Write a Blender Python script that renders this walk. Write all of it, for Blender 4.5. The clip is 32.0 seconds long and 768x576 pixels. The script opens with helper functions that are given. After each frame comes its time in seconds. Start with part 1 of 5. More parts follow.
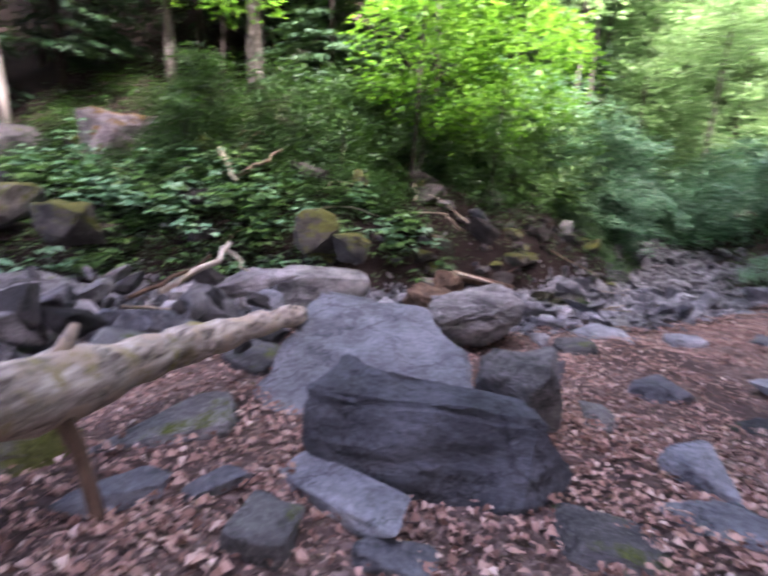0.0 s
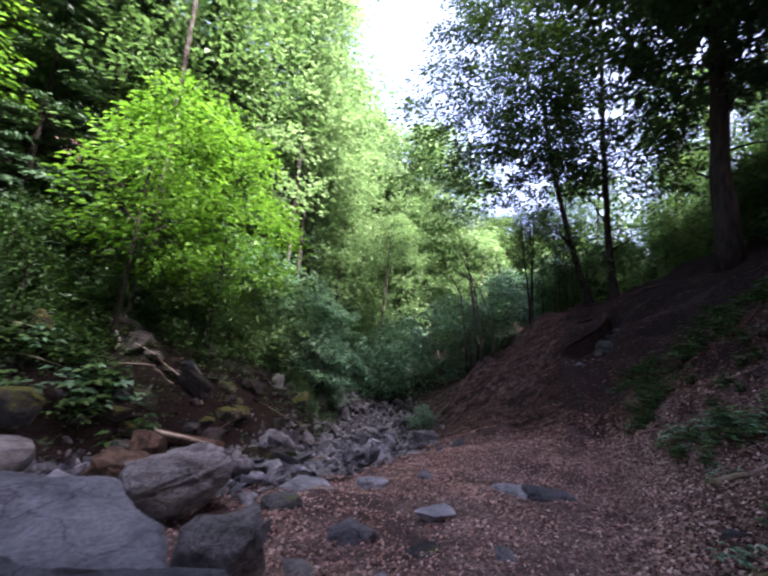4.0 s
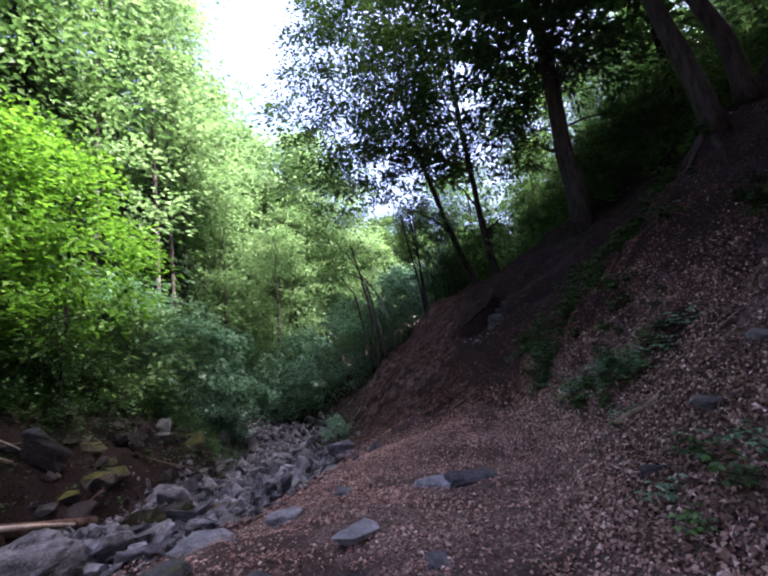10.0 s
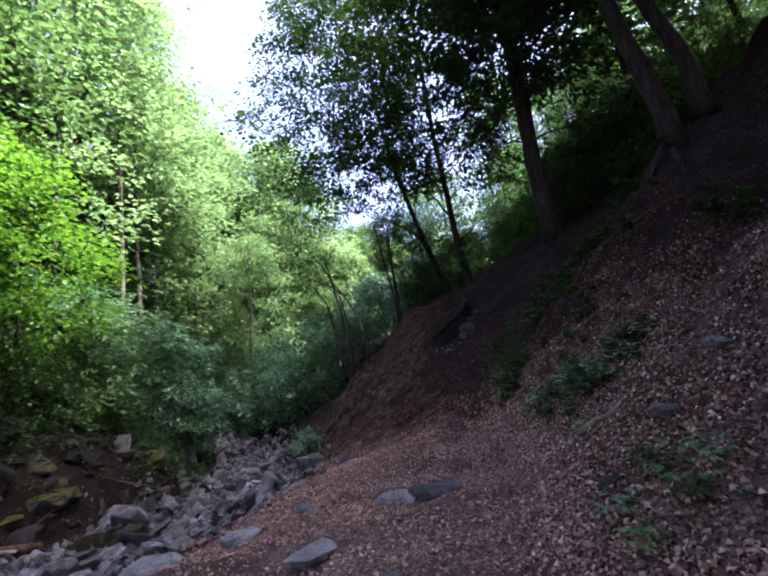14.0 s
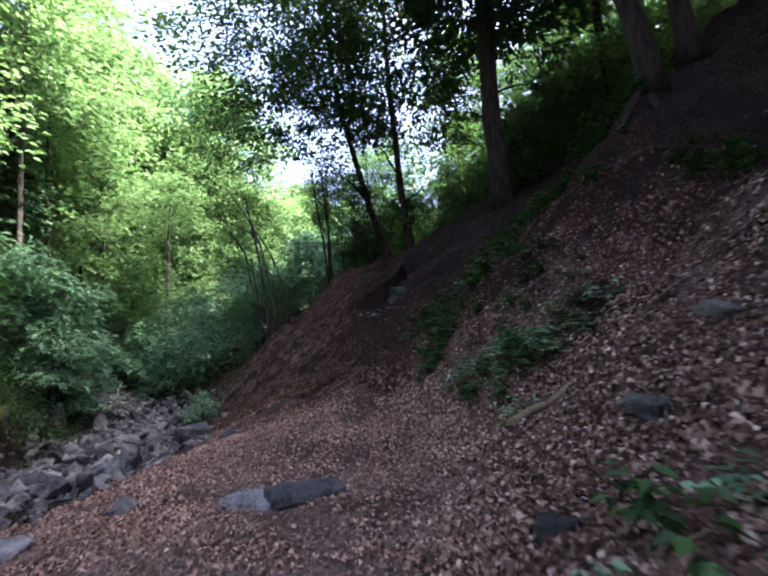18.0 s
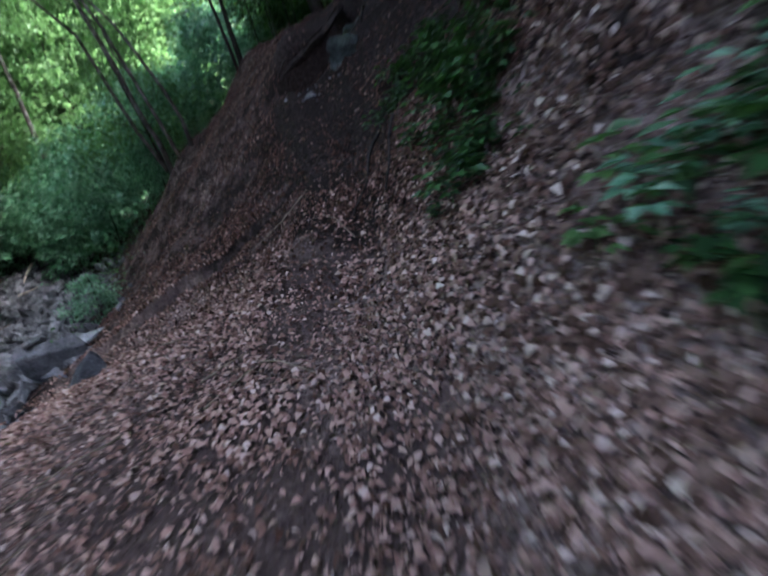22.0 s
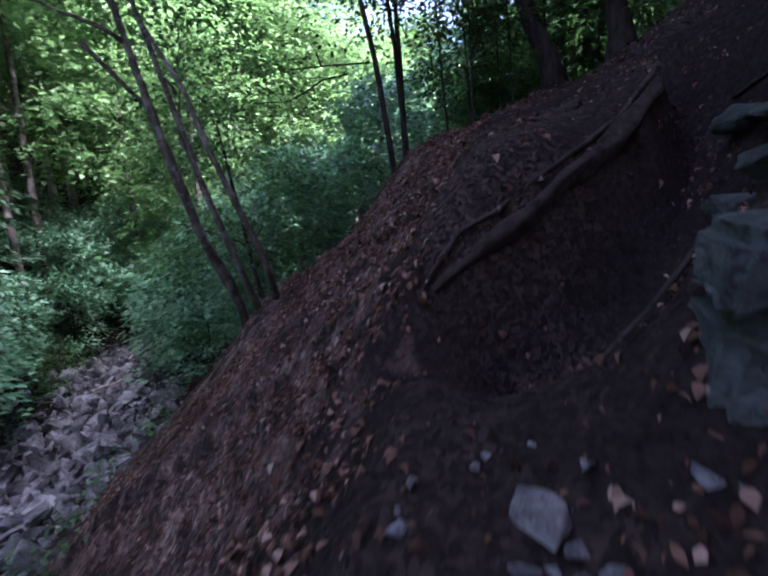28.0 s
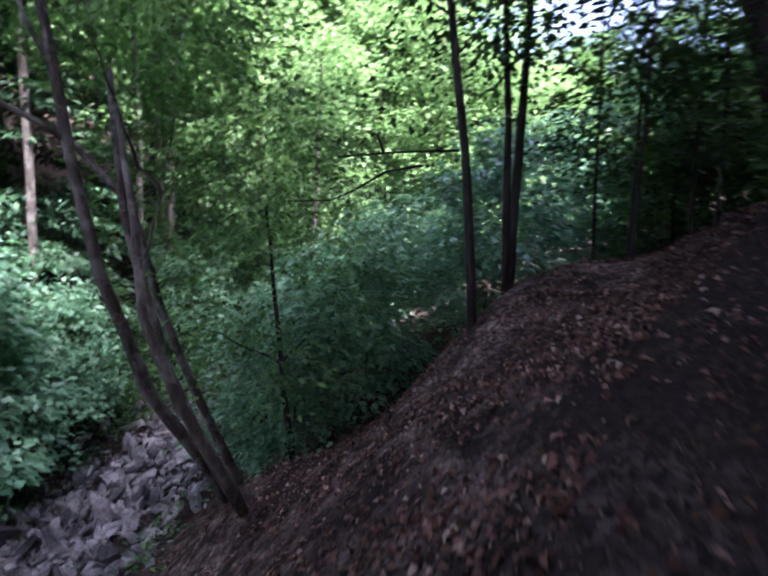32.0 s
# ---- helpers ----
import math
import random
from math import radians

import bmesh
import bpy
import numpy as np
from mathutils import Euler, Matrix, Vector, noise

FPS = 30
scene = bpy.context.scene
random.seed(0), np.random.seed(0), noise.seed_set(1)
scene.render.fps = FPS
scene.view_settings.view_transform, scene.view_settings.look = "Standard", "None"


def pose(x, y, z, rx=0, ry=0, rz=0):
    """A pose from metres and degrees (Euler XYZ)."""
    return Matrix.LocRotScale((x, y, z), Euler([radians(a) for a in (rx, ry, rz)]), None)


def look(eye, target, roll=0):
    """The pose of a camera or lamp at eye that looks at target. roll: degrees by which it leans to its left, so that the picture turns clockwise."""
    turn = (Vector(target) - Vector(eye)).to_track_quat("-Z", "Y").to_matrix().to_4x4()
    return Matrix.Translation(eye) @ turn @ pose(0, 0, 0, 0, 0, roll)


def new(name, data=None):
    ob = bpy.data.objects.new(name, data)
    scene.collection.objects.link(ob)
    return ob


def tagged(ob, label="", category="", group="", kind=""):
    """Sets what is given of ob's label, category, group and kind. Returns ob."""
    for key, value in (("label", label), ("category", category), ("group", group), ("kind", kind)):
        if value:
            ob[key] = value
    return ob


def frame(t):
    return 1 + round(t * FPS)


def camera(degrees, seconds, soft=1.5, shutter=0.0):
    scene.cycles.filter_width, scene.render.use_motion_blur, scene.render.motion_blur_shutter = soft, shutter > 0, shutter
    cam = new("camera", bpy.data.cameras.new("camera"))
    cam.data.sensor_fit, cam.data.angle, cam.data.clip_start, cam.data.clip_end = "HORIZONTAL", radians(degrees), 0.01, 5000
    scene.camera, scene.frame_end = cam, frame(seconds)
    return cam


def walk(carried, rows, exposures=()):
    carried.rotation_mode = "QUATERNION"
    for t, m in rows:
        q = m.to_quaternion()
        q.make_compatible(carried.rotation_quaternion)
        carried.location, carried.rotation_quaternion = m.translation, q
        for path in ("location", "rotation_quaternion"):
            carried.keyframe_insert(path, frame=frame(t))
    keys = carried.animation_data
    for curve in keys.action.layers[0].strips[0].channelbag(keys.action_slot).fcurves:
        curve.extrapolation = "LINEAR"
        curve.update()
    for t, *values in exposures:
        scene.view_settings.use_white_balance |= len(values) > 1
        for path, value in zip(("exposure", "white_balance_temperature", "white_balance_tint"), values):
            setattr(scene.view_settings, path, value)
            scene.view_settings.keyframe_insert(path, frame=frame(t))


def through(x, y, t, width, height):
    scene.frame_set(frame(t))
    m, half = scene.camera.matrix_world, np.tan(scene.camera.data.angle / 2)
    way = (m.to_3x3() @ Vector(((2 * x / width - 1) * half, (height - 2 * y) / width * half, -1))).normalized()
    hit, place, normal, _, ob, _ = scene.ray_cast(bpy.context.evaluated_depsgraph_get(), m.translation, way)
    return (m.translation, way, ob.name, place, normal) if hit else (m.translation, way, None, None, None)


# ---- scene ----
cam = camera(83.0, 32.0, soft=2.2, shutter=0.8)
PATH = [
    (0.0, 0.144, 0.356, 1.516, 77.282, -2.366, -1.407),
    (0.5, 0.259, 0.394, 1.527, 78.570, 0.296, -10.694),
    (1.0, 0.280, 0.353, 1.584, 80.690, 1.951, -17.512),
    (1.5, 0.233, 0.187, 1.701, 86.569, 2.667, -24.333),
    (2.0, 0.098, 0.037, 1.785, 92.007, 1.709, -29.721),
    (2.5, 0.046, -0.017, 1.777, 94.356, 2.193, -31.246),
    (3.0, -0.006, 0.022, 1.701, 96.844, 0.189, -32.111),
    (3.5, 0.029, 0.044, 1.555, 99.089, -4.337, -34.534),
    (4.0, 0.090, 0.062, 1.578, 99.573, -5.313, -37.058),
    (4.5, 0.195, 0.129, 1.579, 100.696, -1.972, -41.765),
    (6.5, 0.790, 0.314, 1.483, 98.018, 6.977, -44.275),
    (7.0, 0.792, 0.332, 1.478, 98.467, 4.203, -44.980),
    (7.5, 0.767, 0.356, 1.461, 99.873, 3.633, -45.827),
    (8.0, 0.744, 0.370, 1.430, 102.836, 4.397, -46.145),
    (8.5, 0.740, 0.400, 1.441, 102.490, 5.275, -46.297),
    (9.0, 0.696, 0.448, 1.441, 102.557, 6.198, -47.872),
    (9.5, 0.711, 0.469, 1.448, 101.625, 6.722, -47.921),
    (10.0, 0.702, 0.451, 1.461, 100.802, 6.567, -48.722),
    (10.5, 0.895, 0.480, 1.449, 100.659, 7.182, -49.981),
    (11.0, 0.951, 0.496, 1.453, 100.093, 7.004, -51.176),
    (11.5, 0.953, 0.499, 1.457, 99.959, 7.029, -51.700),
    (12.0, 0.910, 0.477, 1.461, 100.649, 7.558, -50.792),
    (12.5, 0.914, 0.463, 1.465, 101.040, 8.006, -50.477),
    (13.0, 0.940, 0.462, 1.465, 101.210, 8.096, -50.737),
    (13.5, 0.980, 0.455, 1.460, 101.053, 7.874, -51.847),
    (14.0, 0.955, 0.381, 1.445, 101.751, 7.262, -51.529),
    (14.5, 1.002, 0.351, 1.430, 99.301, 7.184, -53.104),
    (15.0, 1.019, 0.353, 1.416, 96.993, 6.924, -54.098),
    (15.5, 1.182, 0.340, 1.337, 95.399, 5.637, -57.087),
    (17.5, 2.499, 0.804, 1.213, 96.947, 1.946, -60.593),
    (18.0, 2.909, 0.966, 1.255, 97.306, 3.078, -59.155),
    (18.5, 3.238, 1.188, 1.266, 97.088, 3.114, -56.972),
    (19.0, 3.557, 1.463, 1.288, 98.960, 2.528, -56.324),
    (19.5, 3.849, 1.652, 1.267, 98.303, 4.075, -53.696),
    (20.0, 4.028, 1.980, 1.217, 97.594, 7.062, -60.013),
    (20.5, 4.379, 2.341, 1.177, 97.045, 12.861, -65.234),
    (21.0, 5.105, 2.537, 1.231, 92.896, 14.089, -67.841),
    (21.5, 6.001, 2.778, 1.195, 77.617, 15.671, -65.684),
    (22.0, 6.770, 3.180, 1.097, 71.660, 13.602, -64.175),
    (22.5, 7.431, 3.642, 1.063, 68.448, 11.766, -60.936),
    (23.0, 7.805, 4.046, 1.072, 70.184, 9.503, -57.562),
    (23.5, 8.310, 4.460, 1.218, 71.608, 6.962, -52.525),
    (24.0, 8.827, 4.812, 1.380, 78.144, 5.762, -48.052),
    (24.5, 9.372, 5.127, 1.506, 85.094, 7.608, -51.562),
    (26.5, 11.374, 5.981, 2.407, 90.354, 4.889, -49.455),
    (27.0, 11.630, 6.234, 2.640, 90.050, 4.771, -46.587),
    (27.5, 11.744, 6.533, 2.719, 83.030, 3.947, -40.466),
    (28.0, 11.943, 6.626, 2.848, 82.934, 4.850, -41.261),
    (28.5, 12.288, 6.827, 3.025, 83.984, 6.205, -40.357),
    (29.0, 12.623, 7.070, 3.154, 88.834, 9.225, -40.443),
    (29.5, 12.919, 7.420, 3.452, 88.761, 8.940, -42.293),
    (30.0, 13.234, 7.522, 3.641, 87.591, 8.577, -42.606),
    (30.5, 13.584, 7.641, 3.881, 86.820, 7.941, -42.754),
    (31.0, 13.865, 7.680, 4.133, 87.978, 9.086, -43.405),
    (31.5, 13.989, 7.811, 4.304, 87.177, 2.976, -30.283),
    (32.0, 14.240, 8.154, 4.448, 84.775, -2.426, -22.405),
]
walk(cam, [(r[0], pose(*r[1:])) for r in PATH], [(0.0, 4.3, 6200, 37), (3.0, 3.2, 6150, 38), (14.0, 3.1, 5950, 33), (16.0, 3.35, 6000, 29), (18.0, 3.5, 6050, 26), (21.0, 3.6, 5750, 20), (23.0, 3.55, 5200, 12), (24.0, 3.5, 4900, 24), (27.0, 3.7, 5200, 39), (28.0, 3.75, 5350, 38), (30.0, 3.8, 5600, 46), (32.0, 3.85, 5600, 36)])


# ---- light ----
SUN_EL, SUN_AZ = 57.0, 168.0   # degrees; the azimuth runs from +y towards +x
world = bpy.data.worlds.new("sky")
scene.world = world
world.use_nodes = True
wn = world.node_tree.nodes
sky = wn.new("ShaderNodeTexSky")
sky.sky_type, sky.sun_disc = "NISHITA", False
sky.sun_elevation, sky.sun_rotation = radians(SUN_EL), radians(SUN_AZ)
sky.air_density, sky.dust_density, sky.ozone_density = 1.0, 6.0, 1.0
wn["Background"].inputs["Strength"].default_value = 0.118
world.node_tree.links.new(sky.outputs[0], wn["Background"].inputs["Color"])
sun = new("sun", bpy.data.lights.new("sun", "SUN"))
sun.data.energy, sun.data.angle, sun.data.color = 3.7, radians(6), (1.0, 0.95, 0.84)
sun.matrix_world = look((math.sin(radians(SUN_AZ)) * 50, math.cos(radians(SUN_AZ)) * 50, 50 * math.tan(radians(SUN_EL))), (0, 0, 0))


# ---- materials ----
def material(name, rough=0.9):
    m = bpy.data.materials.new(name)
    m.use_nodes = True
    n = m.node_tree.nodes
    n["Principled BSDF"].inputs["Roughness"].default_value = rough
    n["Principled BSDF"].inputs["Specular IOR Level"].default_value = 0.12 if rough > 0.7 else 0.4
    return m, n, m.node_tree.links


def ramp(n, stops):
    r = n.new("ShaderNodeValToRGB")
    e = r.color_ramp.elements
    while len(e) < len(stops):
        e.new(0.5)
    for el, (p, c) in zip(e, stops):
        el.position, el.color = p, (*c, 1)
    return r


def noise_tex(n, l, scale, detail=5, rough=0.6, coord="Object", stretch=(1, 1, 1)):
    tc, mp, nt = n.new("ShaderNodeTexCoord"), n.new("ShaderNodeMapping"), n.new("ShaderNodeTexNoise")
    mp.inputs["Scale"].default_value = stretch
    nt.inputs["Scale"].default_value, nt.inputs["Detail"].default_value, nt.inputs["Roughness"].default_value = scale, detail, rough
    l.new(tc.outputs[coord], mp.inputs["Vector"])
    l.new(mp.outputs[0], nt.inputs["Vector"])
    return nt


def mixed(n, l, a, b, fac, mode="MIX"):
    x = n.new("ShaderNodeMix")
    x.data_type, x.blend_type = "RGBA", mode
    for i, v in ((0, fac), (6, a), (7, b)):
        if isinstance(v, (int, float)):
            x.inputs[i].default_value = v
        elif isinstance(v, tuple):
            x.inputs[i].default_value = (*v, 1)
        else:
            l.new(v, x.inputs[i])
    return x.outputs[2]


def bumped(n, l, height_out, strength=0.5, distance=0.02):
    b = n.new("ShaderNodeBump")
    b.inputs["Strength"].default_value, b.inputs["Distance"].default_value = strength, distance
    l.new(height_out, b.inputs["Height"])
    l.new(b.outputs[0], n["Principled BSDF"].inputs["Normal"])


def stone_mat(name, dark, light, moss=0.0, moss_col=(0.07, 0.085, 0.02), band=1.0, pale=(0.42, 0.42, 0.4), islands=False):
    m, n, l = material(name, 0.78)
    a = noise_tex(n, l, 2.2, 6, 0.65, stretch=(1, 1, band))
    r = ramp(n, [(0.3, dark), (0.62, light)])
    l.new(a.outputs[0], r.inputs[0])
    b = noise_tex(n, l, 26, 5, 0.7, stretch=(1, 1, band * 1.6))
    r2 = ramp(n, [(0.34, (0.48, 0.48, 0.48)), (0.68, (1.3, 1.3, 1.3))])
    l.new(b.outputs[0], r2.inputs[0])
    col = mixed(n, l, r.outputs[0], r2.outputs[0], 0.75, "MULTIPLY")
    li = noise_tex(n, l, 5.5, 6, 0.75)
    rl = ramp(n, [(0.6, (0, 0, 0)), (0.72, (1, 1, 1))])
    l.new(li.outputs[0], rl.inputs[0])
    fl = n.new("ShaderNodeMath")
    fl.operation = "MULTIPLY"
    fl.inputs[1].default_value = 0.35
    l.new(rl.outputs[0], fl.inputs[0])
    col = mixed(n, l, col, pale, fl.outputs[0])
    sp = noise_tex(n, l, 55, 3, 0.6)
    rs = ramp(n, [(0.58, (0, 0, 0)), (0.66, (0.22, 0.22, 0.22))])
    l.new(sp.outputs[0], rs.inputs[0])
    col = mixed(n, l, col, pale, rs.outputs[0])
    tc, wp, vo = n.new("ShaderNodeTexCoord"), noise_tex(n, l, 4, 4, 0.7), n.new("ShaderNodeTexVoronoi")
    vo.feature = "DISTANCE_TO_EDGE"
    vo.inputs["Scale"].default_value = 2.3
    l.new(mixed(n, l, tc.outputs["Object"], wp.outputs["Color"], 0.3), vo.inputs["Vector"])
    rk = ramp(n, [(0.0, (0.3, 0.3, 0.3)), (0.022, (1, 1, 1))])
    l.new(vo.outputs["Distance"], rk.inputs[0])
    col = mixed(n, l, col, rk.outputs[0], 0.8, "MULTIPLY")
    ob = n.new("ShaderNodeNewGeometry" if islands else "ShaderNodeObjectInfo")
    rv = ramp(n, [(0.0, (0.36, 0.36, 0.38)), (1.0, (1.55, 1.5, 1.48))])
    l.new(ob.outputs["Random Per Island" if islands else "Random"], rv.inputs[0])
    col = mixed(n, l, col, rv.outputs[0], 1.0, "MULTIPLY")
    if moss:
        g = noise_tex(n, l, 3.0, 6, 0.7)
        geo, sep = n.new("ShaderNodeNewGeometry"), n.new("ShaderNodeSeparateXYZ")
        l.new(geo.outputs["Normal"], sep.inputs[0])
        ad = n.new("ShaderNodeMath")
        ad.operation = "MULTIPLY_ADD"
        ad.inputs[1].default_value, ad.inputs[2].default_value = 0.22, moss - 0.5
        l.new(sep.outputs[2], ad.inputs[0])
        ad2 = n.new("ShaderNodeMath")
        l.new(ad.outputs[0], ad2.inputs[0])
        l.new(g.outputs[0], ad2.inputs[1])
        rm = ramp(n, [(0.5, (0, 0, 0)), (0.6, (1, 1, 1))])
        l.new(ad2.outputs[0], rm.inputs[0])
        mc = noise_tex(n, l, 40, 3)
        rc = ramp(n, [(0.3, tuple(c * 0.5 for c in moss_col)), (0.7, tuple(c * 1.6 for c in moss_col))])
        l.new(mc.outputs[0], rc.inputs[0])
        col = mixed(n, l, col, rc.outputs[0], rm.outputs[0])
    l.new(col, n["Principled BSDF"].inputs["Base Color"])
    h = noise_tex(n, l, 14, 9, 0.72, stretch=(1, 1, band * 1.5))
    bumped(n, l, h.outputs[0], 0.9, 0.06)
    return m


def leaf_mat(name, stops, through=0.45, gloss=0.5, tint=(1, 1, 1)):
    """Thin leaves: colour by leaf, light passing through them."""
    m, n, l = material(name, gloss)
    geo = n.new("ShaderNodeNewGeometry")
    r = ramp(n, stops)
    l.new(geo.outputs["Random Per Island"], r.inputs[0])
    big = noise_tex(n, l, 0.9, 2)
    rb = ramp(n, [(0.3, (0.75, 0.75, 0.75)), (0.7, (1.2, 1.2, 1.2))])
    l.new(big.outputs[0], rb.inputs[0])
    col = mixed(n, l, r.outputs[0], rb.outputs[0], 1.0, "MULTIPLY")
    l.new(col, n["Principled BSDF"].inputs["Base Color"])
    n["Principled BSDF"].inputs["Specular IOR Level"].default_value = 0.35 if through else 0.03
    if through:
        tr, mx = n.new("ShaderNodeBsdfTranslucent"), n.new("ShaderNodeMixShader")
        warm = mixed(n, l, col, (1.3 * tint[0], 1.25 * tint[1], 0.55 * tint[2]), 1.0, "MULTIPLY")
        l.new(warm, tr.inputs["Color"])
        mx.inputs[0].default_value = through
        l.new(n["Principled BSDF"].outputs[0], mx.inputs[1])
        l.new(tr.outputs[0], mx.inputs[2])
        l.new(mx.outputs[0], n["Material Output"].inputs["Surface"])
    return m


def bark_mat(name, dark, light, moss=0.0, patch=None, grain=(1, 1, 0.22), moss_col=(0.1, 0.1, 0.03)):
    m, n, l = material(name, 0.92)
    a = noise_tex(n, l, 9, 8, 0.7, stretch=grain)
    r = ramp(n, [(0.35, dark), (0.65, light)])
    l.new(a.outputs[0], r.inputs[0])
    col = r.outputs[0]
    if patch:
        p = noise_tex(n, l, 4.5, 5, 0.7)
        rp = ramp(n, [(0.5, (0, 0, 0)), (0.58, (1, 1, 1))])
        l.new(p.outputs[0], rp.inputs[0])
        col = mixed(n, l, col, patch, rp.outputs[0])
    if moss:
        g = noise_tex(n, l, 3.3, 5, 0.7)
        rm = ramp(n, [(0.62 - moss * 0.2, (0, 0, 0)), (0.72 - moss * 0.2, (1, 1, 1))])
        l.new(g.outputs[0], rm.inputs[0])
        col = mixed(n, l, col, moss_col, rm.outputs[0])
    l.new(col, n["Principled BSDF"].inputs["Base Color"])
    bumped(n, l, a.outputs[0], 0.9, 0.03)
    return m


def ground_mat(name, kinds, share):
    """Forest floor: dry leafy soil passing into damp bare soil, darkened for shade, where the mesh says so."""
    m, n, l = material(name, 0.95)
    n["Principled BSDF"].inputs["Specular IOR Level"].default_value = 0.02
    tc = n.new("ShaderNodeTexCoord")
    v = n.new("ShaderNodeTexVoronoi")
    v.inputs["Scale"].default_value = 42
    warp = noise_tex(n, l, 9, 3)
    wm = mixed(n, l, tc.outputs["Object"], warp.outputs["Color"], 0.12)
    l.new(wm, v.inputs["Vector"])
    sep = n.new("ShaderNodeSeparateColor")
    l.new(v.outputs["Color"], sep.inputs[0])
    soil_n = noise_tex(n, l, 20, 8, 0.75)
    big = noise_tex(n, l, 0.7, 5, 0.65)
    rb = ramp(n, [(share - 0.1, (0, 0, 0)), (share + 0.12, (1, 1, 1))])
    l.new(big.outputs[0], rb.inputs[0])
    cols = []
    for soil_cols, lit_cols in kinds:
        lit = ramp(n, [(i / 3, c) for i, c in enumerate(lit_cols)])
        l.new(sep.outputs[0], lit.inputs[0])
        soil = ramp(n, [(0.3, soil_cols[0]), (0.7, soil_cols[1])])
        l.new(soil_n.outputs[0], soil.inputs[0])
        cols.append(mixed(n, l, soil.outputs[0], lit.outputs[0], rb.outputs[0]))
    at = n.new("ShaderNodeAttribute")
    at.attribute_name = "damp_shade"
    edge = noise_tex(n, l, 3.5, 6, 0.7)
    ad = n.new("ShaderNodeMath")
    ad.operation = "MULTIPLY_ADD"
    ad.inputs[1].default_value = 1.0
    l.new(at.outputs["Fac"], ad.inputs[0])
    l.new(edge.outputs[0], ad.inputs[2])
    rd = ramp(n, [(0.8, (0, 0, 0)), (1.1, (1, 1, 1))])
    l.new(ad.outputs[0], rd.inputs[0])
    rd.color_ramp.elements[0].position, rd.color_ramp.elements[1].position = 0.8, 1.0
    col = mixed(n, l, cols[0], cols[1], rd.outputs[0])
    l.new(col, n["Principled BSDF"].inputs["Base Color"])
    h = mixed(n, l, soil_n.outputs["Color"], v.outputs["Distance"], 0.35)
    bumped(n, l, h, 0.9, 0.05)
    return m


# second set: bare damp soil with the shade over it put into its colour
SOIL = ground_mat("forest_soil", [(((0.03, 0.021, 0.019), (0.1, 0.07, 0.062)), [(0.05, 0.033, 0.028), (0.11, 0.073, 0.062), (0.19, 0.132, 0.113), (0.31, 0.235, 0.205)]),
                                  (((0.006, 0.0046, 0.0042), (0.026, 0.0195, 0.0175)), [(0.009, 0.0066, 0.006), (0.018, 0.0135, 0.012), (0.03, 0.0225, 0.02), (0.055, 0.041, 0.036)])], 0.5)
SLATE = stone_mat("blue_grey_slate", (0.075, 0.08, 0.088), (0.22, 0.23, 0.25), band=1.3, moss=0.0, pale=(0.33, 0.33, 0.34))
SLATE_MOSS = stone_mat("mossy_slate", (0.045, 0.046, 0.046), (0.15, 0.148, 0.147), moss=0.26, band=2.0)
WEATHERED = stone_mat("weathered_grey_stone", (0.028, 0.028, 0.028), (0.2, 0.196, 0.19), band=1.8, pale=(0.46, 0.45, 0.43))
PALE = stone_mat("pale_lichen_stone", (0.035, 0.033, 0.034), (0.3, 0.288, 0.288), band=1.6, pale=(0.62, 0.58, 0.6))
CREEK_STONE = stone_mat("creek_stone", (0.03, 0.031, 0.035), (0.31, 0.315, 0.335), band=1.5, pale=(0.5, 0.48, 0.5))
# darker than CREEK_STONE, its low end standing in for shaded gaps between stones
GRAVEL = stone_mat("creek_gravel", (0.015, 0.0155, 0.018), (0.2, 0.203, 0.215), band=1.0, pale=(0.45, 0.43, 0.45), islands=True)
MOSSY = stone_mat("moss_covered_stone", (0.03, 0.03, 0.026), (0.12, 0.115, 0.1), moss=0.46, moss_col=(0.06, 0.064, 0.015))
LEDGE = stone_mat("dark_ledge_rock", (0.016, 0.015, 0.015), (0.06, 0.055, 0.052), band=4.0, pale=(0.12, 0.12, 0.12))
BLOCK = stone_mat("grey_green_ledge", (0.032, 0.039, 0.035), (0.105, 0.122, 0.112), band=3.0, pale=(0.15, 0.18, 0.16))
BARK = bark_mat("dark_bark", (0.01, 0.008, 0.007), (0.042, 0.034, 0.029))
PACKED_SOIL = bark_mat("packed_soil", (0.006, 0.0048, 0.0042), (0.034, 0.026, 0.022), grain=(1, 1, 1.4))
BARK_GREY = bark_mat("grey_smooth_bark", (0.03, 0.026, 0.022), (0.1, 0.088, 0.075), patch=(0.135, 0.128, 0.117))
BARK_PALE = bark_mat("pale_bark", (0.18, 0.16, 0.13), (0.42, 0.4, 0.36))
LOG = bark_mat("barkless_log", (0.06, 0.045, 0.035), (0.5, 0.43, 0.36), moss=0.42, patch=(0.34, 0.27, 0.2), grain=(1.6, 0.35, 1.6), moss_col=(0.2, 0.17, 0.06))
DEAD = bark_mat("dead_wood", (0.05, 0.036, 0.024), (0.3, 0.24, 0.18), moss=0.25, patch=(0.2, 0.155, 0.11))
DEAD_PALE = bark_mat("bleached_wood", (0.24, 0.19, 0.14), (0.55, 0.48, 0.4))
ROTTEN = bark_mat("rotten_brown_wood", (0.03, 0.02, 0.014), (0.13, 0.085, 0.058))
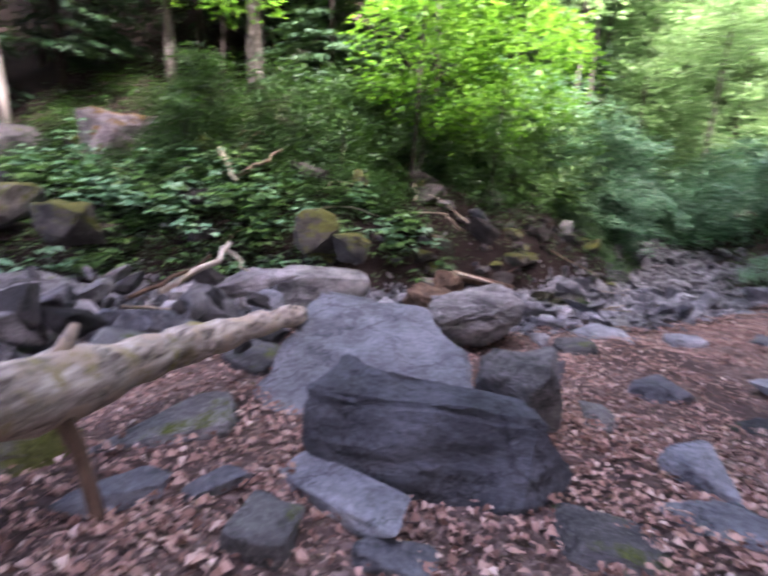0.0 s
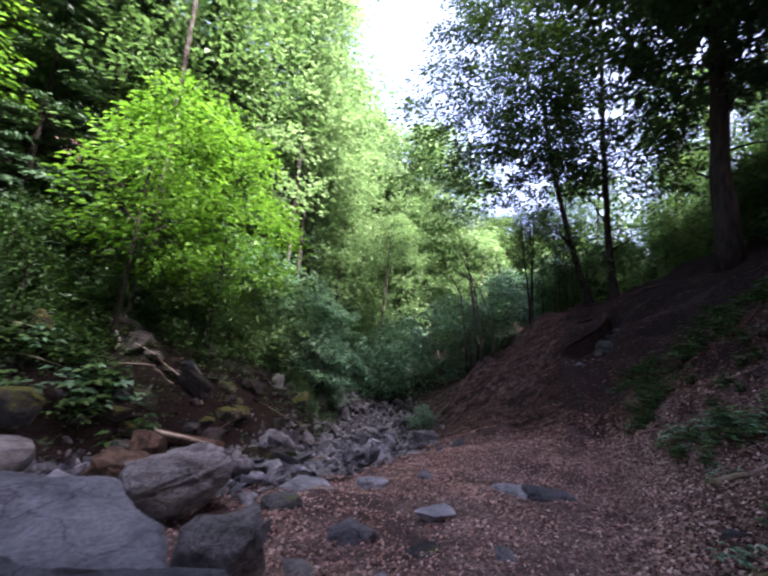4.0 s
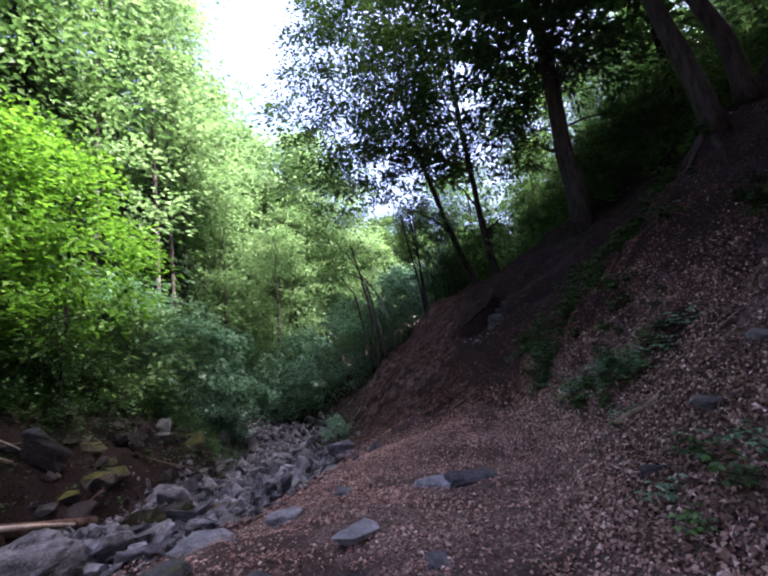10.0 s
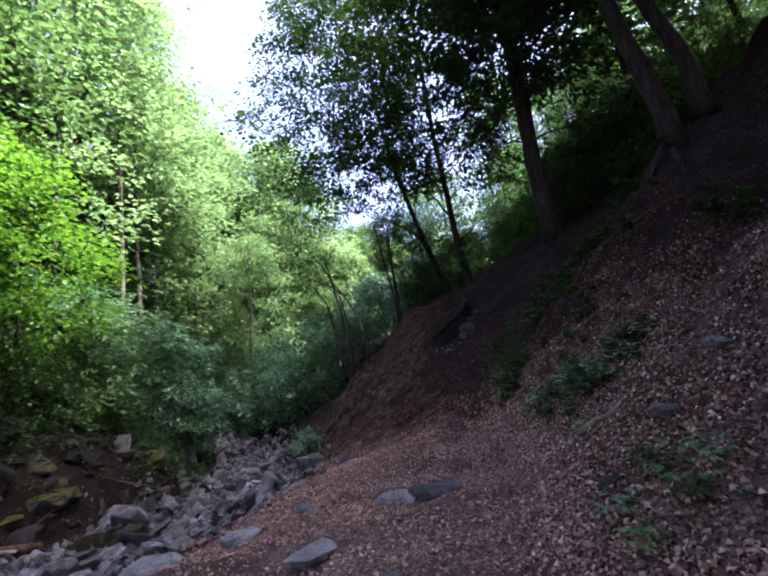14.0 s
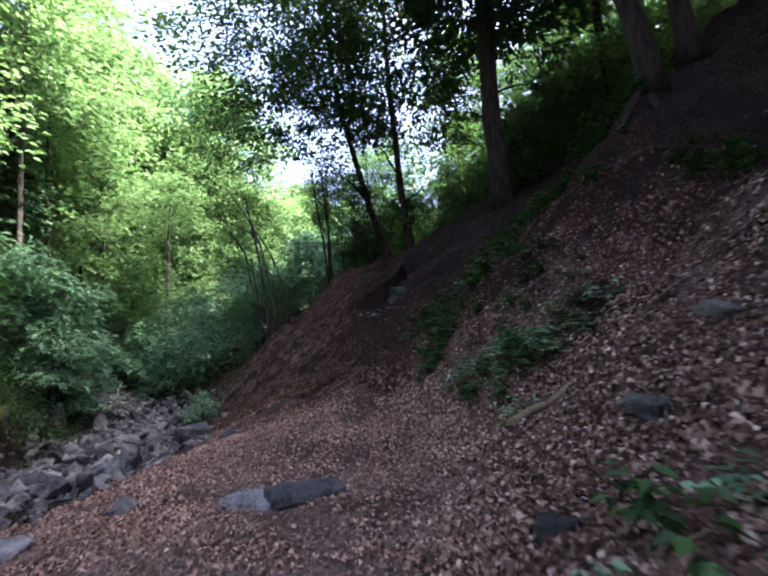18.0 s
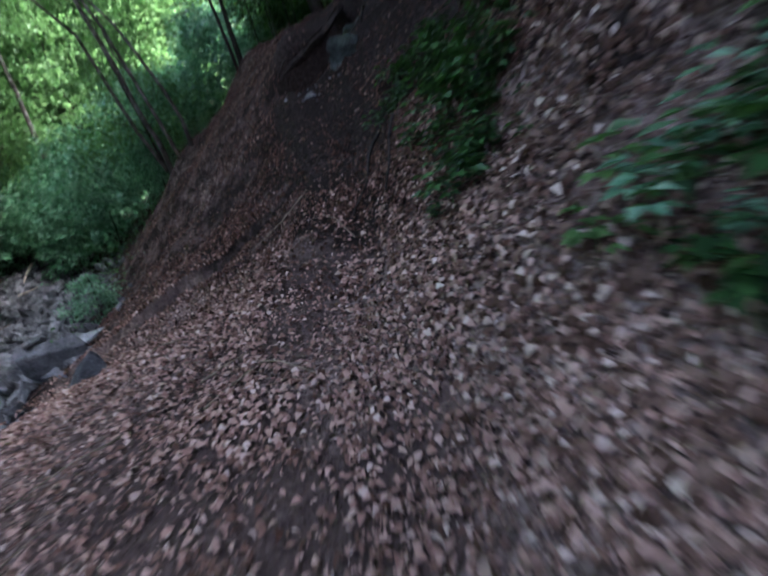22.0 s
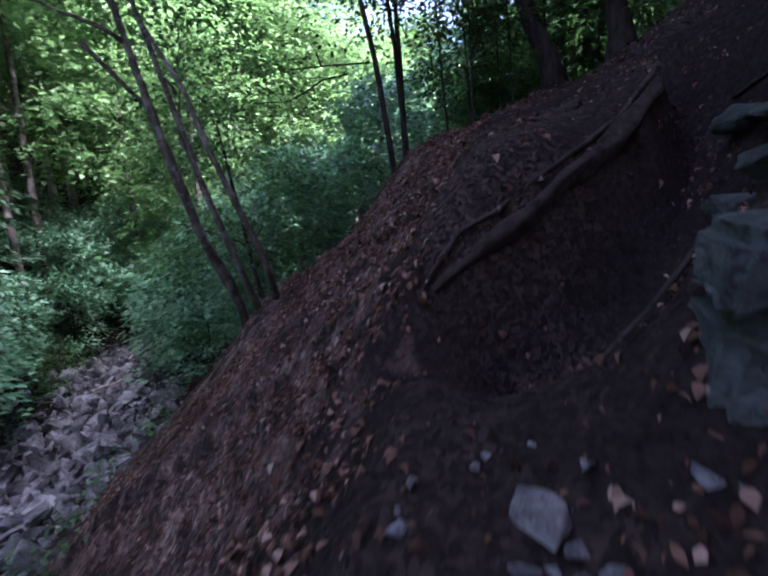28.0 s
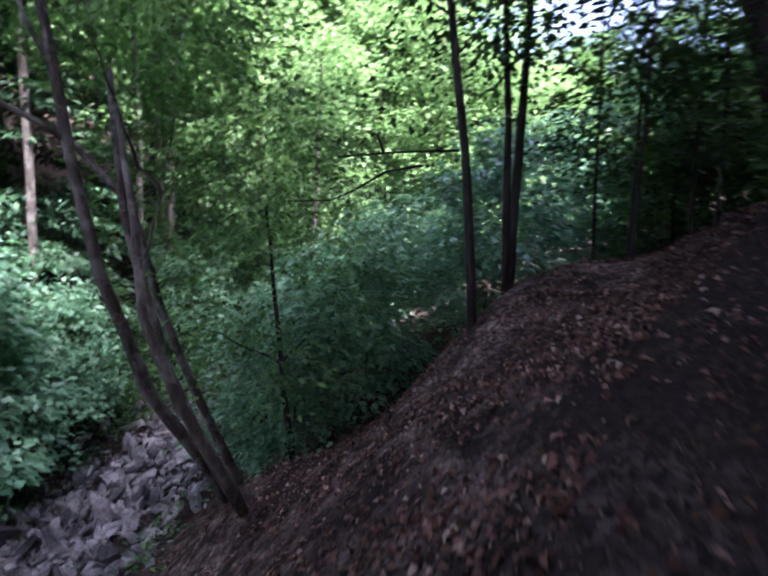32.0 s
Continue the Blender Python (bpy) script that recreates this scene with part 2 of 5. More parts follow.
LIME = leaf_mat("lime_leaves", [(0, (0.05, 0.14, 0.018)), (0.5, (0.09, 0.22, 0.026)), (1, (0.14, 0.3, 0.04))], 0.5, tint=(0.85, 0.95, 1.1))
GREEN = leaf_mat("green_leaves", [(0, (0.04, 0.09, 0.025)), (0.5, (0.07, 0.145, 0.038)), (1, (0.12, 0.22, 0.07))], 0.42, tint=(0.85, 0.95, 1.8))
# green darkened so growth on banks and upper trail carries its shade
UNDER = leaf_mat("shaded_undergrowth_leaves", [(0, (0.009, 0.028, 0.009)), (0.5, (0.021, 0.06, 0.016)), (1, (0.05, 0.125, 0.03))], 0.3)
# bluish and lifted to carry the skylight's sheen in the leaf colour
BLUEGREEN = leaf_mat("skylit_blue_green_leaves", [(0, (0.06, 0.15, 0.085)), (0.6, (0.125, 0.25, 0.155)), (1, (0.24, 0.38, 0.26))], 0.42, 0.34, tint=(0.9, 1, 1.7))
# deeper than the other greens: holds the backlit darkness of the crowns
DARKLEAF = leaf_mat("shaded_dark_leaves", [(0, (0.018, 0.042, 0.014)), (0.6, (0.03, 0.07, 0.022)), (1, (0.05, 0.11, 0.03))], 0.25, 0.75)
NEEDLE = leaf_mat("hemlock_needles", [(0, (0.014, 0.04, 0.02)), (0.6, (0.025, 0.065, 0.03)), (1, (0.045, 0.1, 0.04))], 0.15)
# paled and greyed: sun and distant haze put into the leaf colour
SUNLIT = leaf_mat("sunlit_hazy_leaves", [(0, (0.075, 0.16, 0.055)), (0.5, (0.12, 0.225, 0.085)), (1, (0.2, 0.32, 0.16))], 0.45, tint=(0.9, 0.95, 1.7))
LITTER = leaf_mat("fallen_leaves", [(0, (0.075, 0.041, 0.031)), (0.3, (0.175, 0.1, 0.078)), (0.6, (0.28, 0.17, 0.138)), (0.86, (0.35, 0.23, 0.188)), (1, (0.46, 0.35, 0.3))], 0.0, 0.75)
# slope leaves and redder trail leaves, both darkened to hold the shade there
SHADED_SLOPE_LITTER = leaf_mat("shaded_slope_leaves", [(0, (0.03, 0.017, 0.012)), (0.35, (0.075, 0.044, 0.033)), (0.7, (0.145, 0.092, 0.071)), (0.92, (0.27, 0.19, 0.15)), (1, (0.48, 0.38, 0.32))], 0.0, 0.75)
SHADED_RED_LITTER = leaf_mat("shaded_red_brown_leaves", [(0, (0.016, 0.008, 0.006)), (0.4, (0.05, 0.025, 0.0175)), (0.85, (0.1, 0.053, 0.039)), (1, (0.2, 0.14, 0.11))], 0.0, 0.75)
WATER, wn_, wl_ = material("still_water", 0.06)
wn_["Principled BSDF"].inputs["Base Color"].default_value = (0.018, 0.018, 0.01, 1)
wt_ = noise_tex(wn_, wl_, 3, 3)
bumped(wn_, wl_, wt_.outputs[0], 0.08, 0.02)


# ---- helpers for building ----
def mesh_of(bm, name, mat, smooth=False):
    me = bpy.data.meshes.new(name)
    bm.to_mesh(me)
    bm.free()
    me.materials.append(mat)
    if smooth:
        me.polygons.foreach_set("use_smooth", [True] * len(me.polygons))
    return me


def part(name, bm, mat, parent, label="", smooth=False):
    """Links a bmesh as one mesh object under a thing."""
    ob = new(name, mesh_of(bm, name, mat, smooth))
    ob.parent = parent
    if label:
        tagged(ob, label)
    return ob


def thing(name, bm, mat, m, label, category, group="", smooth=False, kind=""):
    ob = new(name, mesh_of(bm, name, mat, smooth))
    ob.matrix_world = m
    return tagged(ob, label, category, group, kind)


def tube(bm, pts, radii, sides=8, rough=0.12, seed=0.0, cap=True):
    """A bent, tapering, slightly lumpy limb along pts."""
    pts = [Vector(p) for p in pts]
    rings, side = [], None
    for i, p in enumerate(pts):
        d = (pts[min(i + 1, len(pts) - 1)] - pts[max(i - 1, 0)]).normalized()
        if side is None:
            side = d.cross(Vector((0, 0, 1)) if abs(d.z) < 0.9 else Vector((1, 0, 0))).normalized()
        side = (side - d * side.dot(d)).normalized()
        up = d.cross(side)
        ring = []
        for k in range(sides):
            a = 2 * math.pi * k / sides
            r = radii[i] * (1 + rough * noise.noise((p.x * 3 + math.cos(a) * 1.3 + seed, p.y * 3 + math.sin(a) * 1.3, p.z * 2.2)))
            ring.append(bm.verts.new(p + (side * math.cos(a) + up * math.sin(a)) * r))
        rings.append(ring)
    for a, b in zip(rings, rings[1:]):
        for k in range(sides):
            bm.faces.new((a[k], a[(k + 1) % sides], b[(k + 1) % sides], b[k]))
    if cap:
        bm.faces.new(rings[0][::-1])
        bm.faces.new(rings[-1])
    return bm


def bend(a, b, n, wob, seed, sag=0.0):
    """n points from a to b with a natural wander."""
    a, b = Vector(a), Vector(b)
    out = []
    for i in range(n):
        u = i / (n - 1)
        w = wob * math.sin(math.pi * min(1, u * 1.0)) + wob * 0.3 * u
        out.append(a.lerp(b, u) + Vector((noise.noise((u * 3, seed, 0.5)), noise.noise((u * 3, seed, 4.5)), -sag * 4 * u * (1 - u))) * (w if i else 0) - Vector((0, 0, sag * 4 * u * (1 - u))))
    return out


def rock_bm(size, seed, points=18, cuts=2, rough=0.06, square=0.5):
    """An angular stone: the hull of scattered points, broken up and weathered."""
    rng = random.Random(seed)
    bm = bmesh.new()
    for _ in range(points):
        v = Vector((rng.uniform(-1, 1), rng.uniform(-1, 1), rng.uniform(-1, 1)))
        k = max(abs(v.x), abs(v.y), abs(v.z))
        v = v.normalized() * (1 - square) + v / k * square
        bm.verts.new(v)
    res = bmesh.ops.convex_hull(bm, input=bm.verts)
    bmesh.ops.delete(bm, geom=[g for g in set(res["geom_interior"]) | set(res["geom_unused"]) if isinstance(g, bmesh.types.BMVert)], context="VERTS")
    bmesh.ops.dissolve_limit(bm, angle_limit=radians(9), verts=bm.verts, edges=bm.edges)
    bmesh.ops.bevel(bm, geom=bm.edges[:], offset=0.05, segments=1, affect="EDGES", clamp_overlap=True)
    bmesh.ops.triangulate(bm, faces=bm.faces[:])
    for _ in range(cuts):
        bmesh.ops.subdivide_edges(bm, edges=[e for e in bm.edges if e.calc_length() > 0.22], cuts=1, use_grid_fill=True)
        bmesh.ops.triangulate(bm, faces=[f for f in bm.faces if len(f.verts) > 3])
    for v in bm.verts:
        p = v.co
        d = noise.noise((p.x * 1.7 + seed, p.y * 1.7, p.z * 1.7)) * rough * 1.6 + noise.noise((p.x * 5 + seed, p.y * 5, p.z * 7)) * rough
        v.co = p * (1 + d)
    for v in bm.verts:
        v.co = Vector((v.co.x * size[0] / 2, v.co.y * size[1] / 2, v.co.z * size[2] / 2))
    bm.normal_update()
    return bm


def leaves_mesh(name, centres, axes, normals, lengths, widths, mat, fold=0.22, full=False):
    """Many folded leaves as one mesh; every leaf is an island of two or four triangles."""
    c, a, nn = np.asarray(centres, float), np.asarray(axes, float), np.asarray(normals, float)
    a /= np.linalg.norm(a, axis=1)[:, None]
    s = np.cross(nn, a)
    s /= np.linalg.norm(s, axis=1)[:, None] + 1e-9
    up = np.cross(a, s)
    L, W = np.asarray(lengths)[:, None], np.asarray(widths)[:, None]
    K = 6 if full else 4
    v = np.empty((len(c), K, 3))
    v[:, 0], v[:, K // 2] = c - a * L / 2, c + a * L / 2 - up * L * 0.1
    i = np.arange(len(c))[:, None] * K
    if full:
        for q, (sg, al, wd) in zip((1, 2, 4, 5), ((-1, -0.16, 1), (-1, 0.2, 0.72), (1, 0.2, 0.72), (1, -0.16, 1))):
            v[:, q] = c + s * sg * W * wd / 2 + a * L * al + up * W * fold * wd
        f = np.concatenate([i + [0, 1, 5], i + [1, 2, 4], i + [1, 4, 5], i + [2, 3, 4]], 1).reshape(-1, 3)
    else:
        v[:, 1], v[:, 3] = c - s * W / 2 + up * W * fold - a * L * 0.06, c + s * W / 2 + up * W * fold - a * L * 0.06
        f = np.concatenate([i + [0, 1, 2], i + [0, 2, 3]], 1).reshape(-1, 3)
    me = bpy.data.meshes.new(name)
    me.vertices.add(len(c) * K)
    me.vertices.foreach_set("co", v.ravel())
    me.loops.add(len(f) * 3)
    me.loops.foreach_set("vertex_index", f.ravel().astype(np.int32))
    me.polygons.add(len(f))
    me.polygons.foreach_set("loop_start", np.arange(0, len(f) * 3, 3, dtype=np.int32))
    me.polygons.foreach_set("loop_total", np.full(len(f), 3, dtype=np.int32))
    me.update()
    me.validate()
    me.materials.append(mat)
    return me


def sprays(name, rng, centres, radius, per, leaf, mat, thick=0.15, flat=0.45, droop=0.15, wide=0.62):
    """Leaves in flat, layered sprays round the given centres (x, y, z, outward x, outward y)."""
    C, A, N, L = [], [], [], []
    for cx, cy, cz, ox, oy in centres:
        r = radius * rng.uniform(0.6, 1.25)
        k = int(per * rng.uniform(0.7, 1.3))
        ang, rad = rng.uniform(0, 2 * np.pi, k), r * np.sqrt(rng.uniform(0, 1, k))
        tilt = rng.normal(0, 0.25, 2)
        p = np.stack([np.cos(ang) * rad, np.sin(ang) * rad, rng.normal(0, thick, k)], 1)
        p[:, 2] += p[:, 0] * tilt[0] + p[:, 1] * tilt[1] - droop * (rad / r) ** 2 * r - droop * (p[:, 0] * ox + p[:, 1] * oy)
        C.append(p + (cx, cy, cz))
        ax = np.stack([np.cos(ang) + ox * 1.2 + rng.normal(0, 0.5, k), np.sin(ang) + oy * 1.2 + rng.normal(0, 0.5, k), rng.normal(-0.25, 0.35, k)], 1)
        A.append(ax)
        N.append(np.stack([rng.normal(0, flat, k), rng.normal(0, flat, k), np.ones(k)], 1))
        L.append(leaf * rng.uniform(0.65, 1.3, k))
    L = np.concatenate(L)
    return leaves_mesh(name, np.concatenate(C), np.concatenate(A), np.concatenate(N), L, L * wide, mat)


# ---- shape of the land ----
TRAIL = [(-14, -6, 0.9), (-6, -3, 0.35), (0.2, 0.1, 0.1), (2.5, 0.8, -0.06), (4.4, 2.3, -0.16), (6.8, 3.2, -0.2), (7.8, 4.05, -0.15),
         (8.8, 4.8, 0.1), (9.4, 5.15, 0.3), (11.4, 6.0, 1.1), (12.0, 6.65, 1.5), (12.9, 7.4, 2.1), (13.9, 7.75, 2.75),
         (14.9, 8.3, 3.45), (16.5, 9.2, 4.1), (19.5, 10.2, 5.1), (26, 12, 6.6), (40, 16, 9.5)]
SLOPE = [0.35, 0.35, 0.35, 0.42, 0.55, 0.75, 0.95, 1.05, 1.05, 0.85, 0.75, 0.65, 0.55, 0.52, 0.5, 0.5, 0.45, 0.4]
CREEK = [(-20, 9, -0.9), (-10, 7.6, -0.55), (-4, 7.0, -0.3), (1.0, 7.8, -0.4), (5.0, 9.3, -0.72), (8.6, 12.0, -1.05), (12.0, 17.0, -0.95), (15.5, 25.0, -0.55), (22, 31, 0.6), (32, 37, 3.0), (60, 52, 9)]
LIP = [(13.4, 8.15), (13.77, 8.0), (14.0, 7.88), (14.3, 7.79), (14.9, 7.6), (15.7, 7.75), (16.7, 8.4)]


def nearest_all(line, x, y):
    """Feet of many points on a line of nodes: distance (positive to its right), segment and share along it."""
    x, y = np.asarray(x, float), np.asarray(y, float)
    best, side, seg, share = np.full(x.shape, 1e18), np.ones(x.shape), np.zeros(x.shape, int), np.zeros(x.shape)
    for i in range(len(line) - 1):
        ax, ay = line[i][0], line[i][1]
        dx, dy = line[i + 1][0] - ax, line[i + 1][1] - ay
        u = np.clip(((x - ax) * dx + (y - ay) * dy) / (dx * dx + dy * dy), 0, 1)
        ex, ey = x - ax - u * dx, y - ay - u * dy
        d2 = ex * ex + ey * ey
        w = d2 < best
        best, seg, share = np.where(w, d2, best), np.where(w, i, seg), np.where(w, u, share)
        side = np.where(w, np.where(dx * ey - dy * ex < 0, 1, -1), side)
    return side * np.sqrt(best), seg, share


def nearest(line, x, y):
    d, i, u = nearest_all(line, x, y)
    return float(d), int(i), float(u)


def along(values, i, u):
    values = np.asarray(values, float)
    u = u * u * (3 - 2 * u) * 0.3 + u * 0.7
    return values[i] * (1 - u) + values[i + 1] * u


TRAIL_Z = [n[2] for n in TRAIL]
CREEK_Z = [n[2] for n in CREEK]


def heights(x, y):
    """The land's height: the trail, the slope above it, the bank down to the creek, the far bank."""
    x, y = np.asarray(x, float), np.asarray(y, float)
    dp, i, u = nearest_all(TRAIL, x, y)
    zp, k = along(TRAIL_Z, i, u), along(SLOPE, i, u)
    d = np.maximum(0, dp - 0.2)
    above = zp + k * (d - 0.12 * (1 - np.exp(-d / 0.12))) * np.where(d < 9, 1, 1 - 0.35 * (d - 9) / np.maximum(d, 1))
    dc, j, v = nearest_all(CREEK, x, y)
    zc = along(CREEK_Z, j, v)
    a, b = np.maximum(0, -dp - 0.35), np.maximum(0, dc - 1.6)
    s = a / (a + b + 1e-6)
    drop = zp - zc
    p = 0.72 + np.clip((1.3 - drop) * 1.6, 0, 1.25) + np.clip((drop - 2.8) * 0.55, 0, 0.42)
    bank = zp - drop * s ** p
    bed = zc - 0.12 * (1 - np.clip(dc / 1.6, -1, 1) ** 2)
    e = np.maximum(0, -dc - 1.6)
    far = zc + 0.9 * (1 - np.exp(-e / 0.6)) + 0.55 * e + 0.012 * e * e * np.where(e < 14, 1, 14 / np.maximum(e, 1))
    z = np.where(dp > 0, above, np.where(dc > 1.6, bank, np.where(dc > -1.6, bed, far)))
    # undercut hollow beside the lip of the trail, knolls that carry the saplings
    dl, li, lu = nearest_all(LIP, x, y)
    ends = np.clip((x - 13.1) / 0.7, 0, 1) * np.clip((16.6 - x) / 0.6, 0, 1)
    z = z - 0.75 * ends * np.clip((dl - 0.02) / 0.12, 0, 1) * np.exp(-(np.maximum(0, dl - 0.25) / 0.45) ** 2)
    z = z + 0.34 * np.exp(-((x - 14.1) / 0.8) ** 2 - ((y - 8.05) / 0.5) ** 2) * np.clip((0.06 - dl) / 0.14, 0, 1)
    z = z + 0.38 * np.exp(-((x - 14.75) / 0.7) ** 2 - ((y - 12.45) / 0.7) ** 2) + 0.65 * np.exp(-((x - 16.9) / 1.1) ** 2 - ((y - 11.5) / 0.9) ** 2)
    rough = np.clip((dp - 0.8) / 0.8, 0, 1) * np.clip((12 - dp) / 4, 0, 1)
    z = z + rough * (0.085 * np.sin(z * 5.6 + 2.2 * np.sin(x * 1.1 + 0.6 * y)) + 0.07 * np.sin(x * 3.3 + 1.4 * np.sin(y * 2.3)) * np.sin(y * 3.1 + 1.7 * np.sin(x * 1.9)))
    z = np.where(z > 24, 24 + 12 * np.tanh((z - 24) / 12), z)
    z = z + 0.05 * np.sin(x * 1.7 + 0.9 * np.sin(y * 1.1)) * np.sin(y * 1.9 + 1.3 * np.sin(x * 0.8))
    z = z + 0.03 * np.sin(x * 4.3 + 1.7 * np.sin(y * 2.9)) * np.sin(y * 4.7 + 1.1 * np.sin(x * 3.1)) + 0.012 * np.sin(x * 11 + 2 * np.sin(y * 7)) * np.sin(y * 12.3 + 2 * np.sin(x * 6))
    return z


def height(x, y):
    return float(heights(x, y))


# ---- ground: one sheet to the horizon ----
def spread(lo, a, b, hi, fine, coarse):
    xs, x, s = [], a, coarse
    while x > lo:
        xs.append(x)
        x, s = x - s, s * 1.12
    xs = xs[::-1] + list(np.arange(a + fine, b, fine))
    x, s = b, coarse
    while x < hi:
        xs.append(x)
        x, s = x + s, s * 1.12
    return xs


XS, YS = spread(-450, -7, 21, 450, 0.11, 0.5), spread(-450, -2, 17, 450, 0.11, 0.5)
GX, GY = np.meshgrid(XS, YS)
verts = np.stack([GX, GY, heights(GX, GY)], -1).reshape(-1, 3).tolist()
W_ = len(XS)
faces = [(j * W_ + i, j * W_ + i + 1, (j + 1) * W_ + i + 1, (j + 1) * W_ + i) for j in range(len(YS) - 1) for i in range(W_ - 1)]
gm = bpy.data.meshes.new("ground")
gm.from_pydata(verts, [], faces)
gm.polygons.foreach_set("use_smooth", [True] * len(faces))
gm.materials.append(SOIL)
# damp bare soil, darkened to hold the shade, where the trail climbs and on the slope beside it
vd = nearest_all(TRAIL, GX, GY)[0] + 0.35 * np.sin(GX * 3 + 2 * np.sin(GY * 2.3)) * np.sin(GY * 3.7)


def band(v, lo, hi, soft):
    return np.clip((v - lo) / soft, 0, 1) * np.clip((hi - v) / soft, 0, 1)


damp_shade = np.maximum(band(vd, -0.9, 1.1, 0.5) * np.clip((GX - 9.2) / 1.2, 0, 1), band(vd, -1.1, 4.0, 0.6) * np.clip((GX - 10.6) / 1.2, 0, 1))
damp_shade = np.maximum(damp_shade, np.clip((vd - 1.0) / 0.8, 0, 1) * np.clip((GX - 6.6) / 1.0, 0, 1) * 0.6 * np.clip(0.55 + 0.8 * np.sin(GX * 1.9 + GY) * np.sin(GY * 1.6 - GX * 0.5), 0, 1))
damp_shade = np.maximum(damp_shade, (0.36 + 0.35 * np.clip((GX - 9.0) / 2.0, 0, 1)) * np.clip((vd - 0.7) / 0.9, 0, 1) * np.clip((GX - 2.5) / 2.0, 0, 1))
damp_shade = np.maximum(damp_shade, 0.45 * np.clip((GX - 9.3) / 1.0, 0, 1) * (vd < 0))
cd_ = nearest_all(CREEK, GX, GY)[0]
# wet creek and far-bank soil, also painting the dark gaps between stones
damp_shade = np.maximum(damp_shade, np.clip((2.6 - cd_) / 0.8, 0, 1) * np.where(cd_ > -16, 1.0, 0.4))
gm.attributes.new("damp_shade", "FLOAT", "POINT").data.foreach_set("value", damp_shade.ravel().astype(np.float32))
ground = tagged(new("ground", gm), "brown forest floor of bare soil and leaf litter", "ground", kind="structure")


def on(x, y, dz=0.0):
    return Vector((x, y, height(x, y) + dz))


def hull_rock(points, seed, rough=0.05, cuts=4, chip=0.016):
    """A large boulder with given corners, its faces broken and worn."""
    bm = bmesh.new()
    for p in points:
        bm.verts.new(p)
    bmesh.ops.convex_hull(bm, input=bm.verts)
    bmesh.ops.dissolve_limit(bm, angle_limit=radians(6), verts=bm.verts, edges=bm.edges)
    bmesh.ops.bevel(bm, geom=bm.edges[:], offset=0.035, segments=2, affect="EDGES", clamp_overlap=True)
    bmesh.ops.triangulate(bm, faces=bm.faces[:])
    for _ in range(cuts):
        bmesh.ops.subdivide_edges(bm, edges=[e for e in bm.edges if e.calc_length() > 0.07], cuts=1)
        bmesh.ops.triangulate(bm, faces=[f for f in bm.faces if len(f.verts) > 3])
    bm.normal_update()
    for v in bm.verts:
        p = v.co
        d = noise.noise((p.x * 2.1 + seed, p.y * 2.1, p.z * 3)) * rough * 1.3 + noise.noise((p.x * 6 + seed, p.y * 6, p.z * 11)) * rough * 0.5
        st = noise.noise((p.x * 1.3 + seed, p.y * 1.3, p.z * 14))
        v.co = p + v.normal * (d + chip * (1 if st > 0.12 else 0))
    bm.normal_update()
    return bm


rng = np.random.default_rng(5)


def creek_point(a, wide):
    i = min(int(a), len(CREEK) - 2)
    u = a - i
    p, q = CREEK[i], CREEK[i + 1]
    dx, dy = q[0] - p[0], q[1] - p[1]
    k = math.hypot(dx, dy)
    return p[0] + dx * u + dy / k * wide, p[1] + dy * u - dx / k * wide


# ---- boulders by the start of the walk ----
I4 = Matrix.Identity(4)
thing("boulder", hull_rock([(-0.36, 4.85, 0.45), (0.68, 4.8, 0.33), (0.95, 3.7, 0.27), (0.9, 3.0, 0.12), (-0.78, 3.0, -0.12), (-0.55, 2.55, -0.2), (0.3, 2.5, -0.1),
                            (-0.6, 4.9, -0.5), (0.9, 4.9, -0.5), (1.0, 2.9, -0.5), (-0.85, 2.9, -0.5)], 3), SLATE, I4,
      "large flat blue-grey slate slab, tilted on rubble", "boulder", "slate boulders")
thing("boulder", hull_rock([(-0.2, 2.62, 0.42), (1.12, 2.42, 0.33), (-0.2, 2.55, 0.08), (0.1, 2.3, -0.14), (0.92, 2.12, -0.14), (0.9, 2.16, -0.3), (0.02, 3.0, 0.45), (1.12, 2.75, 0.3), (-0.2, 2.9, -0.25), (1.36, 2.5, -0.06), (1.3, 2.5, -0.3)], 11), SLATE, I4,
      "blocky dark grey slate boulder lying in leaf litter", "boulder", "slate boulders")


def put_rock(x, y, z, size, rz, mat, label, seed, tilt=(0, 0), points=18, name="rock", group="loose rocks", square=0.55):
    return thing(name, rock_bm(size, seed, points, square=square), mat, pose(x, y, z, tilt[0], tilt[1], rz), label, "rock", group)


put_rock(1.3, 3.25, 0.08, (0.68, 0.6, 0.78), 20, WEATHERED, "grey stone with a pale lichened edge beside the slab", 21, (10, -8))
thing("boulder", hull_rock([(0.86, 5.45, 0.3), (1.72, 5.75, 0.45), (2.02, 5.45, 0.27), (1.98, 5.38, 0.06), (1.32, 5.2, -0.16), (0.98, 5.15, 0.0), (1.0, 6.1, -0.5), (2.1, 6.2, -0.5), (1.15, 5.85, -0.5), (1.8, 5.9, -0.5)], 22, 0.06, 4, 0.03), WEATHERED, I4,
      "wedge-shaped grey boulder with a pale top and an undercut dark side", "boulder", "slate boulders")
put_rock(-0.6, 7.0, -0.05, (1.5, 0.9, 0.75), 8, WEATHERED, "weathered square-edged brown-grey boulder", 23, (-6, 0), square=0.85)
